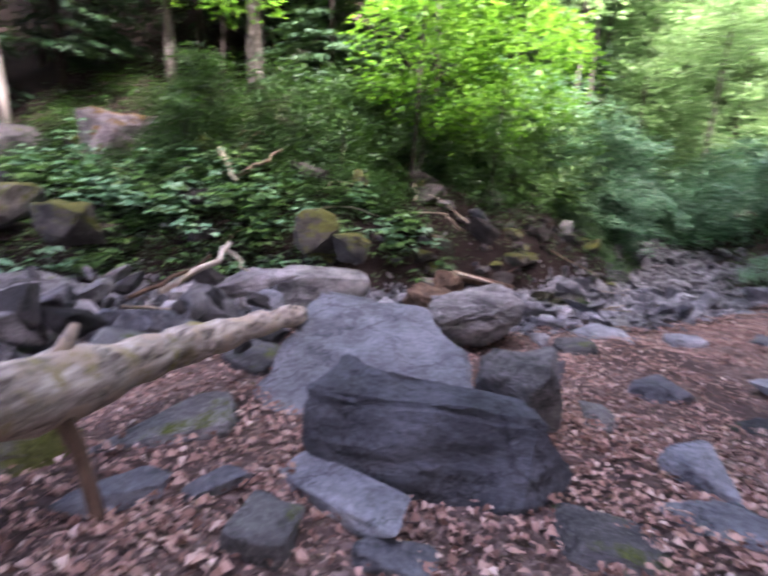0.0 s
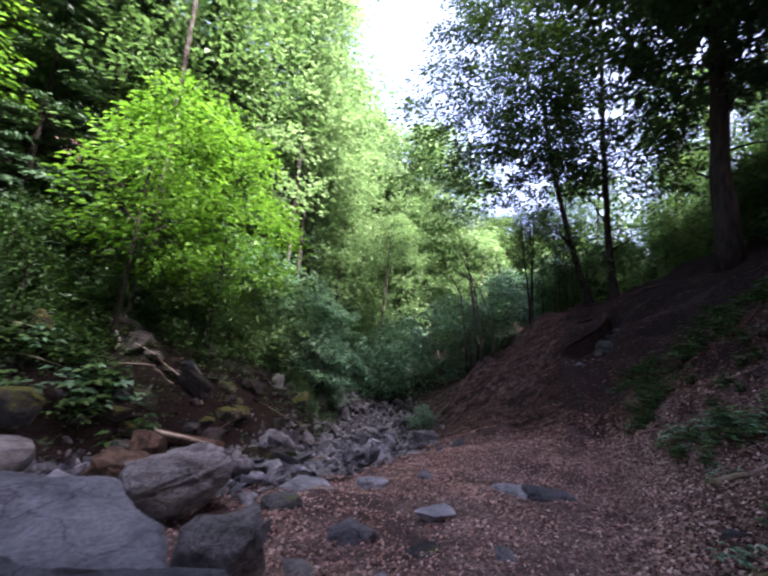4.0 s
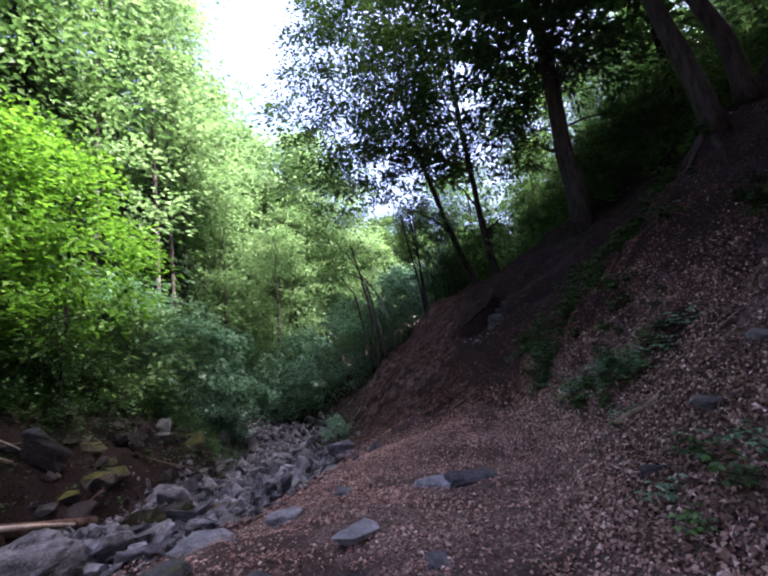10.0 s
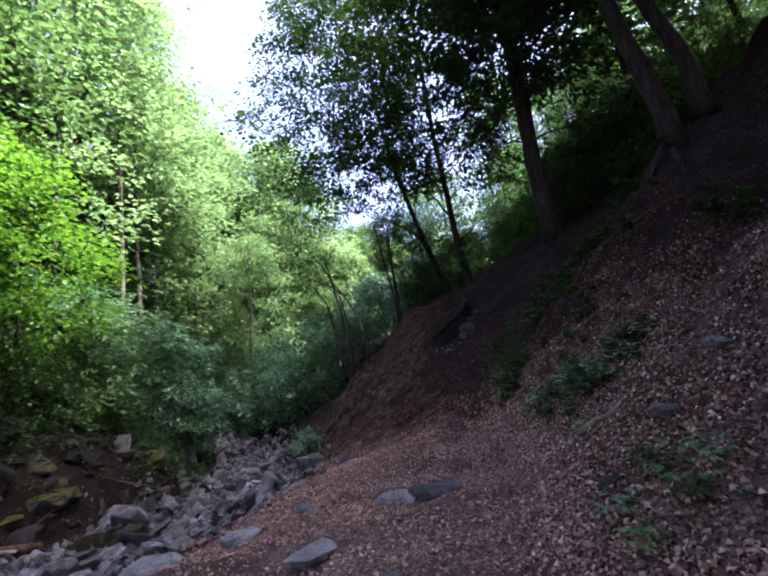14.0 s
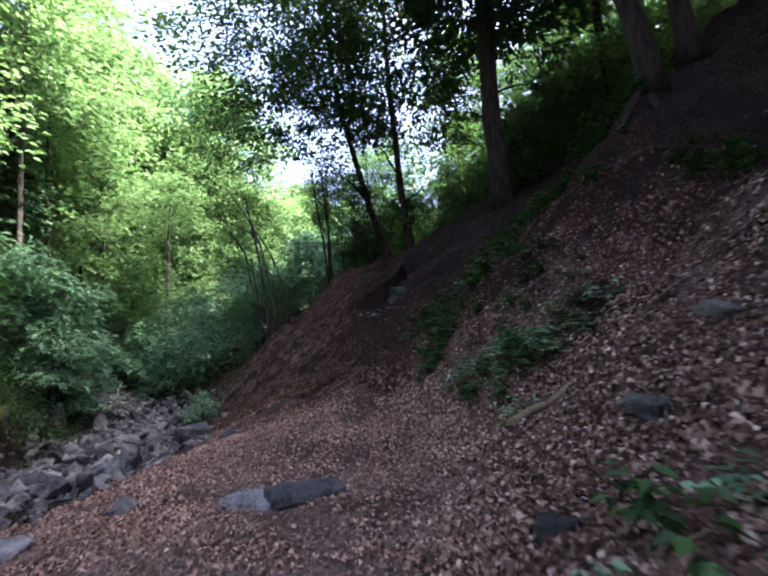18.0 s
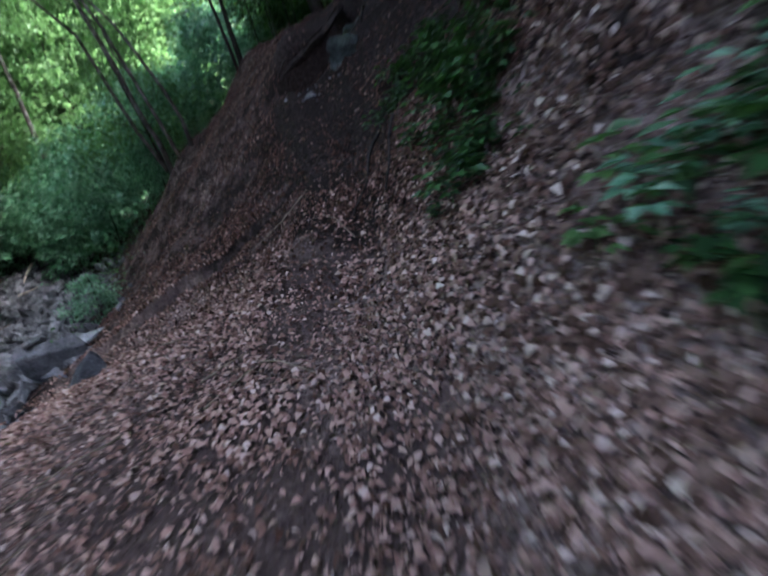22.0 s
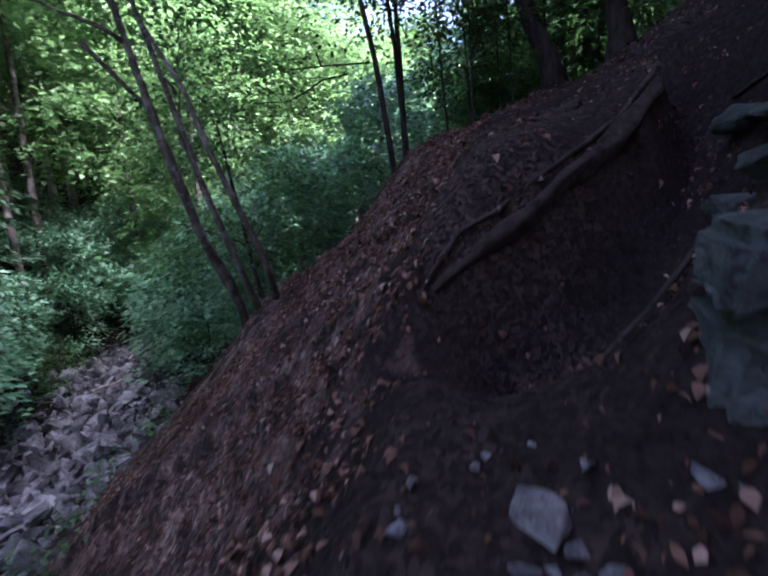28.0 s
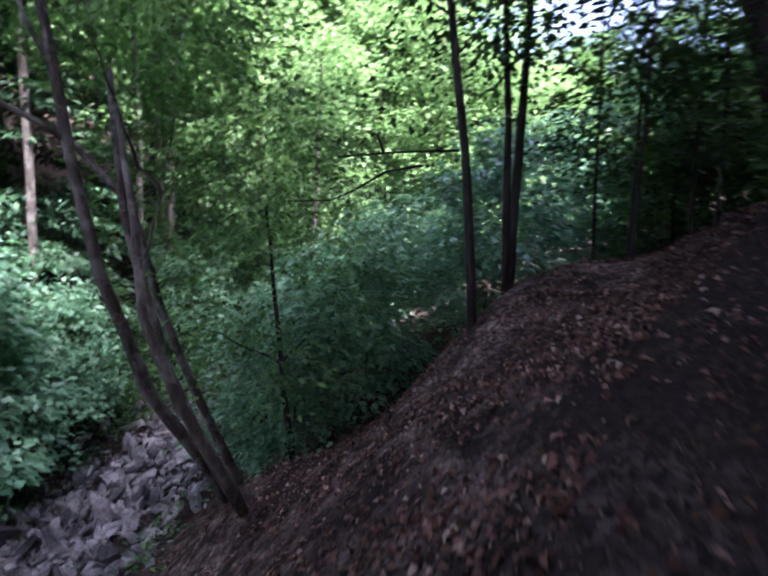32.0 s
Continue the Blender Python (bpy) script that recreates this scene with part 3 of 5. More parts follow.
put_rock(-3.4, 5.0, -0.05, (1.05, 0.9, 0.85), 40, PALE, "pale purple-grey boulder in the rubble", 24, (12, 5))
put_rock(-1.7, 5.4, 0.0, (0.8, 0.5, 0.62), -20, PALE, "pale broken stone in the rubble", 25, (20, 14))
put_rock(-1.1, 5.35, 0.05, (0.5, 0.45, 0.55), 15, SLATE, "blue-grey block in the rubble", 26)
put_rock(-1.95, 4.6, -0.05, (0.95, 0.4, 0.7), 50, SLATE, "pointed blue-grey slab leaning on others", 27, (25, 20))
put_rock(-2.5, 4.85, -0.05, (0.6, 0.5, 0.5), 0, SLATE, "rounded blue-grey stone in the rubble", 28)
put_rock(-1.35, 5.9, 0.3, (1.15, 0.5, 0.22), 28, PALE, "flat pale slab on top of the rubble", 29, (8, -14), square=0.8)
put_rock(-2.9, 4.1, -0.2, (0.9, 0.7, 0.5), 70, SLATE_MOSS, "dark mossy stone under the fallen log", 30)
put_rock(-1.15, 3.5, -0.3, (0.8, 0.9, 0.45), 12, SLATE_MOSS, "dark mossy stone under the fallen log", 31)
put_rock(-1.0, 4.3, -0.2, (0.6, 0.7, 0.5), 60, SLATE_MOSS, "dark stone wedged beside the slab", 32)
put_rock(-1.75, 2.6, -0.05, (0.5, 0.7, 0.5), 30, MOSSY, "mossy dark stone at the foot of the log", 33)
put_rock(-4.2, 5.9, 0.0, (1.3, 1.0, 0.6), 10, SLATE_MOSS, "dark flat stone with moss at the water's edge", 34)
put_rock(-5.4, 4.8, -0.1, (1.4, 1.1, 0.8), 80, SLATE_MOSS, "large dark stone in the creek", 35)
put_rock(-0.95, 9.0, 0.65, (0.9, 0.8, 0.95), 25, MOSSY, "moss-covered boulder on the far bank", 36)
put_rock(-0.25, 8.75, 0.4, (0.85, 0.6, 0.6), -10, MOSSY, "moss-covered boulder on the far bank", 37)
put_rock(-4.9, 7.9, 0.75, (1.2, 0.9, 0.8), -10, MOSSY, "moss-covered boulder on the far bank", 38)
put_rock(-6.2, 8.4, 1.0, (1.2, 0.9, 0.8), 40, MOSSY, "moss-covered boulder on the far bank", 39)
put_rock(-6.3, 12.2, 2.3, (2.2, 1.6, 1.9), 20, stone_mat("white_mossy_stone", (0.04, 0.036, 0.036), (0.17, 0.16, 0.17), moss=0.42, moss_col=(0.1, 0.065, 0.02)), "big white and orange mossed rock up the bank", 40)
put_rock(-9.3, 11.5, 1.9, (2.6, 1.8, 1.8), 60, SLATE_MOSS, "grey mossy outcrop up the bank", 41)
put_rock(-7.8, 9.2, 1.0, (1.8, 1.3, 1.3), 15, SLATE_MOSS, "grey mossy boulder on the far bank", 42)
put_rock(3.85, 11.1, -0.1, (1.1, 0.7, 0.5), 30, MOSSY, "low moss-covered stone at the creek edge", 43)
put_rock(4.7, 11.9, -0.25, (0.9, 0.6, 0.45), 0, MOSSY, "low moss-covered stone at the creek edge", 44)
thing("root_stump", rock_bm((0.85, 0.55, 0.55), 45, 18, 2, 0.2, 0.1), ROTTEN, pose(1.05, 6.3, 0.02, 8, 5, 10), "dark brown lump of rotten wood lodged between rocks", "stump")

for i in range(95):
    x, y = rng.uniform(-6.5, -0.7), rng.uniform(3.4, 7.4)
    if x > -1.6 and y < 4.0:
        continue
    s = rng.uniform(0.2, 0.7)
    put_rock(x, y, height(x, y) + rng.uniform(0.05, 0.5), (s, s * rng.uniform(0.5, 0.9), s * rng.uniform(0.35, 0.8)), rng.uniform(0, 360), (PALE, SLATE_MOSS, PALE, LEDGE, LEDGE)[i % 5], "jagged dark stone of the rubble heap", 500 + i, (rng.normal(0, 22), rng.normal(0, 22)), 13, "rubble_stone", "rubble heap", 0.45)
# dark stones and roots of the far bank
for i in range(40):
    a = rng.uniform(1.2, 5.2)
    x, y = creek_point(a, -rng.uniform(1.7, 4.8))
    s = rng.uniform(0.35, 1.0)
    put_rock(x, y, height(x, y) + s * 0.12, (s, s * 0.8, s * 0.6), rng.uniform(0, 360), (MOSSY, LEDGE, LEDGE)[i % 3], "dark mossy stone set in the far bank", 560 + i, (rng.normal(0, 15), rng.normal(0, 15)), 14, "bank_stone", "far bank stones", 0.5)

for i in range(34):
    x, y = creek_point(rng.uniform(3.2, 5.6), -rng.uniform(1.5, 3.1))
    s = rng.uniform(0.25, 0.7)
    put_rock(x, y, height(x, y) + s * 0.1, (s, s * 0.75, s * 0.5), rng.uniform(0, 360), (MOSSY, LEDGE, SLATE_MOSS)[i % 3], "dark mossy stone at the shaded creek edge", 640 + i, (rng.normal(0, 12), rng.normal(0, 12)), 13, "bank_stone", "far bank stones", 0.5)
# flat stones on the leaf floor beside the trail
for i, (x, y, sx, sy, sz, rz) in enumerate([
        (-1.05, 2.75, 0.85, 0.5, 0.22, 20), (-1.05, 2.2, 0.5, 0.3, 0.14, 12), (-0.58, 2.25, 0.36, 0.2, 0.12, 25), (-0.27, 1.95, 0.4, 0.3, 0.22, 80),
        (0.08, 2.2, 0.95, 0.3, 0.2, -38), (0.3, 1.85, 0.4, 0.25, 0.1, 0), (1.9, 3.3, 0.35, 0.3, 0.14, 70), (2.95, 4.05, 0.85, 0.5, 0.26, 30),
        (3.5, 6.3, 0.8, 0.55, 0.25, 10), (4.5, 7.4, 0.5, 0.45, 0.22, 40), (4.6, 6.0, 0.6, 0.4, 0.18, 10), (2.2, 2.55, 0.36, 0.55, 0.3, 15),
        (1.3, 2.05, 0.6, 0.4, 0.12, -15), (2.05, 2.15, 0.75, 0.4, 0.12, -25), (4.15, 4.05, 0.8, 0.4, 0.2, 20), (3.25, 3.35, 0.5, 0.3, 0.12, -5),
        (3.25, 2.45, 0.55, 0.35, 0.14, 25), (3.9, 2.9, 0.35, 0.25, 0.1, 50), (2.6, 5.2, 0.5, 0.4, 0.2, 0), (1.9, 4.3, 0.4, 0.35, 0.25, 40),
        (5.6, 5.9, 0.45, 0.3, 0.14, 30), (5.2, 1.4, 0.35, 0.25, 0.12, 10)]):
    put_rock(x, y, height(x, y) + sz * 0.12, (sx, sy, sz), rz, SLATE if i % 3 else SLATE_MOSS, "flat slate stone half sunk in the leaf litter", 60 + i, (i * 7 % 9 - 4, i * 5 % 9 - 4), 14, "flat_stone", "flat stones by the trail", 0.7)
put_rock(6.3, 4.0, height(6.3, 4.0) + 0.04, (1.05, 0.42, 0.22), -25, SLATE, "long blue-grey rock breaking through the trail", 90, (0, 6), name="trail_rock", group="flat stones by the trail")
put_rock(6.0, 4.35, height(6.0, 4.35) + 0.0, (0.4, 0.7, 0.2), 15, SLATE, "blue-grey rock breaking through the trail", 91, name="trail_rock", group="flat stones by the trail")

# ---- creek bed ----
BASE_STONES = [mesh_of(rock_bm((1, 0.72, 0.42), 200 + i, 13, 1, 0.05, 0.85), "creek_stone", CREEK_STONE) for i in range(8)]
PEBBLES = [mesh_of(rock_bm((1, 0.75, 0.5), 300 + i, 11, 0, 0.0, 0.5), "pebble", CREEK_STONE) for i in range(5)]


made_ = 0
for _ in range(520):
    if made_ >= 298:
        break
    a = rng.uniform(2.2, 7.3)
    x, y = creek_point(a, rng.normal(0.15, 0.9) if a > 5.4 else rng.normal(0.0, 0.9))
    if (x - 4.35) ** 2 + (y - 9.65) ** 2 < 0.3:
        continue
    if (x < 1.8 and y < 6.2) or nearest(TRAIL, x, y)[0] > -2.2:
        continue
    made_ += 1
    s = rng.choice([0.22, 0.3, 0.4, 0.55, 0.75], p=[0.2, 0.3, 0.26, 0.16, 0.08]) * (0.8 if a > 5.3 else 1.0)
    ob = new("creek_stone", BASE_STONES[rng.integers(8)])
    ob.matrix_world = pose(x, y, height(x, y) + s * 0.17, rng.normal(0, 20), rng.normal(0, 20), rng.uniform(0, 360)) @ Matrix.Diagonal((s, s * rng.uniform(0.7, 1.2), s * rng.uniform(0.35, 0.85), 1))
    tagged(ob, "angular grey-violet stone of the dry creek bed", "stone", "creek bed stones")
V, Fc, nv = [], [], 0
arr = []
for me in PEBBLES:
    co = np.empty(len(me.vertices) * 3)
    me.vertices.foreach_get("co", co)
    arr.append((co.reshape(-1, 3), [tuple(p.vertices) for p in me.polygons]))
q = [creek_point(rng.uniform(0.8, 8.2), 0.1 + 0.85 * rng.normal()) for _ in range(11000)] + [creek_point(rng.uniform(4.2, 7.2), rng.normal(0.1, 0.9)) for _ in range(3200)]
qx, qy = np.array([c[0] for c in q]), np.array([c[1] for c in q])
qz, qd = heights(qx, qy), nearest_all(TRAIL, qx, qy)[0]
for i, (x, y, z, e) in enumerate(zip(qx, qy, qz, qd)):
    if e > -1.6 or (x - 4.4) ** 2 + (y - 9.7) ** 2 < 0.42:
        continue
    co, fs = arr[rng.integers(5)]
    s = rng.lognormal(-2.0 if i < 11000 else -1.5, 0.45)
    m = np.array(pose(0, 0, 0, *rng.normal(0, 32 if i < 11000 else 45, 2), rng.uniform(0, 360)).to_3x3())
    V.append(co * s * rng.uniform(0.6, 1.3, 3) @ m.T + (x, y, z + s * (0.16 if i < 11000 else 0.24)))
    Fc += [tuple(k + nv for k in f) for f in fs]
    nv += len(co)
pm = bpy.data.meshes.new("gravel")
pm.from_pydata(np.concatenate(V).tolist(), [], Fc)
gravel_mat = GRAVEL
pm.materials.append(gravel_mat)
tagged(new("creek_gravel", pm), "loose grey-violet rubble filling the creek bed", "gravel", kind="stuff")
for x, y, r in ((4.35, 9.65, 0.62), (4.75, 10.1, 0.4), (7.9, 13.0, 0.45)):
    bm = bmesh.new()
    bmesh.ops.create_circle(bm, cap_ends=True, segments=28, radius=r)
    for v in bm.verts:
        v.co *= 1 + 0.35 * noise.noise((v.co.x * 2 + x, v.co.y * 2, 0))
    thing("water_pool", bm, WATER, Matrix.Translation(on(x, y, 0.13)), "small dark still pool between creek stones", "water", kind="structure")

# ---- fallen wood ----
axis = [(-1.35, 0.9, 0.86), (-1.3, 1.6, 0.74), (-1.24, 2.1, 0.62), (-1.2, 2.6, 0.52), (-1.14, 3.05, 0.44), (-0.95, 3.5, 0.4), (-0.72, 3.95, 0.37), (-0.5, 4.3, 0.36)]
fine_axis = [Vector(a_).lerp(Vector(b_), u / 6) for a_, b_ in zip(axis, axis[1:]) for u in range(6)] + [Vector(axis[-1])]
lr = [0.18 - 0.09 * i / 42 + 0.012 * math.sin(i * 1.3) + (0.025 if i in (13, 14, 27) else 0) for i in range(len(fine_axis))]
bm = tube(bmesh.new(), [v_ + Vector((0.02 * noise.noise((i * 0.4, 0, 0)), 0, 0.02 * noise.noise((0, i * 0.4, 0)))) for i, v_ in enumerate(fine_axis)], lr, 22, 0.3)
for v_ in bm.verts:
    v_.co += Vector((1, 0.3, 1)) * 0.012 * noise.noise(v_.co * 9)
log = thing("fallen_log", bm, LOG, I4, "weathered barkless fallen log with moss, propped on the rubble", "log", smooth=True)
part("branch_stub", tube(bmesh.new(), [(-1.2, 2.1, 0.6), (-1.1, 2.08, 0.35), (-1.03, 2.04, 0.1), (-0.98, 2.0, -0.12)], [0.045, 0.03, 0.03, 0.04], 8, 0.3), ROTTEN, log, "short broken branch", True)
part("branch_stub", tube(bmesh.new(), [(-1.24, 2.2, 0.7), (-1.2, 2.3, 0.86)], [0.05, 0.02], 7, 0.3), LOG, log, smooth=True)


def stick(name, pts, r0, r1, mat, label, group="", sides=7):
    return thing(name, tube(bmesh.new(), pts, [r0 + (r1 - r0) * i / (len(pts) - 1) for i in range(len(pts))], sides, 0.3), mat, I4, label, "stick", group, True)


stick("dead_branch", bend((-2.3, 5.35, 0.25), (-1.7, 6.1, 0.75), 7, 0.25, 1), 0.045, 0.03, DEAD_PALE, "bleached twisted root lying over the rubble", "dead branches")
stick("dead_branch", bend((-1.8, 6.05, 0.7), (-1.35, 5.85, 0.45), 6, 0.3, 2), 0.035, 0.015, DEAD_PALE, "bleached twisted root lying over the rubble", "dead branches")
stick("dead_branch", bend((-2.6, 5.2, 0.2), (-1.9, 5.9, 0.62), 7, 0.2, 3), 0.03, 0.02, ROTTEN, "dark twisted root lying over the rubble", "dead branches")
stick("dead_branch", bend((-3.4, 10.9, 2.3), (-2.8, 10.1, 1.6), 6, 0.3, 4), 0.07, 0.04, DEAD_PALE, "broken pale limb on the far bank", "dead branches")
stick("dead_branch", bend((-2.9, 10.4, 1.7), (-1.9, 10.6, 2.3), 6, 0.3, 5), 0.06, 0.03, DEAD, "broken pale limb on the far bank", "dead branches")
stick("dead_branch", [on(16.2, 25.6, 0.5), on(15.4, 24.4, 0.35), on(14.6, 23.0, 0.25)], 0.05, 0.03, DEAD_PALE, "long white stick lying across the creek stones", "dead branches")
stick("dead_branch", [on(7.05, 2.14, 0.05), on(7.2, 1.98, 0.07), on(7.34, 1.8, 0.07), on(7.46, 1.66, 0.03)], 0.042, 0.03, DEAD, "pale broken limb on the leafy slope", "dead branches")
for i in range(22):
    x, y = rng.uniform(-6.5, 5.5), rng.uniform(9.2, 12.4)
    if nearest(CREEK, x, y)[0] > -2.0:
        continue
    a, ln = rng.uniform(0, 6.28), rng.uniform(0.8, 2.2)
    stick("dead_branch", bend(on(x, y, 0.1), on(x + math.cos(a) * ln, y + math.sin(a) * ln, rng.uniform(0.1, 0.8)), 8, 0.35, 40 + i, -0.12), rng.uniform(0.012, 0.035), 0.005, (DEAD_PALE, DEAD, BARK)[i % 3], "bare fallen branch on the far bank", "dead branches", 6)
stick("driftwood_log", [on(1.6, 9.75, 0.12), on(2.1, 9.95, 0.16), on(2.6, 10.1, 0.15), on(3.1, 10.2, 0.13), on(3.5, 10.25, 0.1)], 0.13, 0.07, ROTTEN, "rotten brown driftwood log at the creek edge", "driftwood", 12)
stick("driftwood_log", [on(1.9, 9.7, 0.3), on(2.5, 9.85, 0.26), on(3.1, 9.95, 0.2)], 0.05, 0.02, DEAD_PALE, "pale barkless branch on the driftwood", "driftwood", 8)
thing("root_stump", rock_bm((0.75, 0.6, 0.7), 812, 16, 2, 0.16, 0.1), ROTTEN, Matrix.Translation(on(1.75, 9.0, 0.22)), "dark rotten root stump among the creek rocks", "stump")
for i, (x0, y0, x1, y1, r) in enumerate([(5.6, 10.9, 6.3, 10.3, 0.02), (5.2, 11.0, 6.2, 11.5, 0.018), (6.4, 10.9, 7.2, 11.7, 0.025), (4.9, 8.6, 5.4, 8.9, 0.022), (3.4, 10.5, 4.0, 10.9, 0.02), (8.4, 12.6, 9.3, 13.0, 0.02), (4.6, 8.3, 5.0, 8.0, 0.015), (10.6, 16.0, 11.4, 16.6, 0.025), (13.2, 20.6, 14.2, 21.0, 0.03), (-3.3, 6.3, -2.5, 6.0, 0.03)]):
    stick("driftwood_stick", bend(on(x0, y0, 0.2), on(x1, y1, 0.24), 5, 0.12, i), r, r * 0.5, (DEAD, ROTTEN, DEAD_PALE)[i % 3], "dead stick lodged between creek stones", "creek sticks", 6)
for i in range(26):
    a = rng.uniform(0, 2 * np.pi)
    x = rng.uniform(1, 11)
    x, y = x + rng.normal(0, 1.0), x * 0.56 + rng.normal(0, 1.6)
    ln = rng.uniform(0.25, 0.8)
    stick("twig", [on(x, y, 0.02), on(x + math.cos(a) * ln / 2, y + math.sin(a) * ln / 2, 0.05), on(x + math.cos(a) * ln, y + math.sin(a) * ln, 0.03)], 0.007, 0.003, DEAD, "thin dead twig in the leaf litter", "twigs", 5)

# ---- leaf litter ----
n = 400000
px = np.concatenate([rng.uniform(-3, 11, 150000), rng.uniform(5, 20, 150000), rng.uniform(2.5, 13.5, 100000)])
py = px * 0.56 + 0.6 + rng.normal(0, 2.6, n) - np.where(rng.random(n) < 0.22, rng.uniform(0.5, 4.5, n), 0)
py[300000:] = px[300000:] * 0.56 - 0.2 - 5.5 * rng.random(100000) ** 1.3
d = nearest_all(TRAIL, px, py)[0]
patchy = np.sin(px * 2.1 + 1.5 * np.sin(py * 1.3)) * np.sin(py * 2.3 + 1.2 * np.sin(px * 1.7)) + 0.5 * np.sin(px * 5.1 + py * 3.3)
ok = (nearest_all(CREEK, px, py)[0] > 1.5) & ~((px > 2.8) & (px < 7.8) & (d > -2.1 + 0.4 * np.sin(px * 2.7)) & (d < 0.5) & (rng.random(n) < 0.55)) & ~((np.abs(d) < 0.45) & (rng.random(n) < 0.5)) & ~((px > 10.5) & (d > -0.5) & (d < 0.7) & (rng.random(n) < 0.62)) & ~((px > 11.2) & (d > 0.1) & (d < 4) & (rng.random(n) < 0.72)) & (patchy > rng.uniform(-1.7, 0.35, n) + 0.12 * np.clip(d - 0.8, 0, 1) * (px > 4.5))
px, py = px[ok], py[ok]
k = len(px)
pts = np.stack([px, py, heights(px, py) + 0.006 + rng.random(k) * 0.025], 1)
nx, ny = (heights(px + 0.1, py) - heights(px - 0.1, py)) / 0.2, (heights(px, py + 0.1) - heights(px, py - 0.1)) / 0.2
nor = np.stack([-nx + rng.normal(0, 0.5, k), -ny + rng.normal(0, 0.5, k), np.ones(k)], 1)
an = rng.uniform(0, 2 * np.pi, k)
ax = np.stack([np.cos(an), np.sin(an), nx * np.cos(an) + ny * np.sin(an)], 1)
ln = 0.018 + 0.055 * rng.random(k) ** 1.6
wid = ln * rng.uniform(0.32, 0.72, k)
# shade-darkened leaves go to the slope (1) and the climbing trail (2)
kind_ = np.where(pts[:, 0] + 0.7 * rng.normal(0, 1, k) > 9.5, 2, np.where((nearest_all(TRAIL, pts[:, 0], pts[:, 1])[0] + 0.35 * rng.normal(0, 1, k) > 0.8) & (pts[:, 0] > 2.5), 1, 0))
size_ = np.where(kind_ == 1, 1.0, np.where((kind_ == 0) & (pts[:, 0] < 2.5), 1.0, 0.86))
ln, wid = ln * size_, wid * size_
for sel, mat, label in ((kind_ == 0, LITTER, "fallen brown and pinkish beech leaves covering the floor"), (kind_ == 1, SHADED_SLOPE_LITTER, "brown fallen leaves darkened with the shade of the slope"), (kind_ == 2, SHADED_RED_LITTER, "red-brown fallen leaves darkened with the shade of the climbing trail")):
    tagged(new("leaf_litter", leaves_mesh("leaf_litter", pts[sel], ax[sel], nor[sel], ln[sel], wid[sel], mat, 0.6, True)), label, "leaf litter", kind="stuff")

# ---- rock ledges of the trail ----
blk = new("ledge_block")
blk.matrix_world = pose(13.49, 6.73, 2.57, 3, -5, 22)
tagged(blk, "squared grey-green rock jutting from the dark bank", "rock")
part("rock_layer", hull_rock([(-0.24, -0.27, 0.0), (0.24, -0.27, -0.02), (-0.26, 0.27, 0.0), (0.24, 0.26, -0.03), (-0.21, -0.23, 0.2), (0.24, -0.22, 0.22), (-0.22, 0.22, 0.23), (0.24, 0.22, 0.2)], 31, 0.05, 4, 0.014), BLOCK, blk)
part("rock_layer", hull_rock([(-0.22, -0.22, -0.4), (0.2, -0.2, -0.4), (-0.23, 0.24, -0.4), (0.22, 0.24, -0.4), (-0.25, -0.25, 0.02), (0.2, -0.22, 0.0), (-0.25, 0.25, 0.02), (0.22, 0.24, 0.0)], 37, 0.05, 4, 0.014), BLOCK, blk)


def root(pts, r0, r1, label, seed):
    """A bared root that creeps over the soil."""
    pts = [on(x, y, dz) for x, y, dz in pts]
    fine = [p.lerp(q_, u / 4) + Vector((noise.noise((seed, u, p.x * 9)), noise.noise((seed, p.y * 9, u)), noise.noise((p.z * 9, seed, u)))) * 0.018 for p, q_ in zip(pts, pts[1:]) for u in range(4)] + [pts[-1]]
    return thing("tree_root", tube(bmesh.new(), fine, [r0 + (r1 - r0) * i / (len(fine) - 1) for i in range(len(fine))], 9, 0.35), BARK, I4, label, "root", "bared roots", True)


lip_pts = [on(x + 0.02, y - 0.03, dz - 0.02) for x, y, dz in ((13.5, 8.12, -0.04), (13.77, 8.02, -0.04), (14.0, 7.92, -0.05), (14.3, 7.83, -0.05), (14.6, 7.74, -0.05), (14.9, 7.66, -0.05), (15.3, 7.7, -0.05), (15.7, 7.82, -0.05), (16.1, 8.05, -0.05))]
lip_pts = [p_.lerp(q_, u / 5) + Vector((0, 0, 0.02 * noise.noise((p_.x * 5, u, 1)))) for p_, q_ in zip(lip_pts, lip_pts[1:]) for u in range(5)] + [lip_pts[-1]]
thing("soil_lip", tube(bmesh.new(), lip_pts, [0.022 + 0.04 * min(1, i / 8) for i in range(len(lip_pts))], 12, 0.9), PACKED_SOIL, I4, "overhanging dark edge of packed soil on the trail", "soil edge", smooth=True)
root([(13.45, 8.12, -0.02), (13.55, 8.09, 0.02), (13.7, 8.05, 0.03), (13.95, 7.94, 0.0), (14.3, 7.83, 0.0), (14.8, 7.68, 0.01), (15.3, 7.66, 0.01)], 0.01, 0.016, "slim root on the lip of a step in the trail", 1)
root([(13.95, 7.72, -0.02), (14.2, 7.55, 0.01), (14.5, 7.42, 0.02), (14.9, 7.15, 0.02)], 0.01, 0.016, "thin dark root in the hollow under the lip", 3)
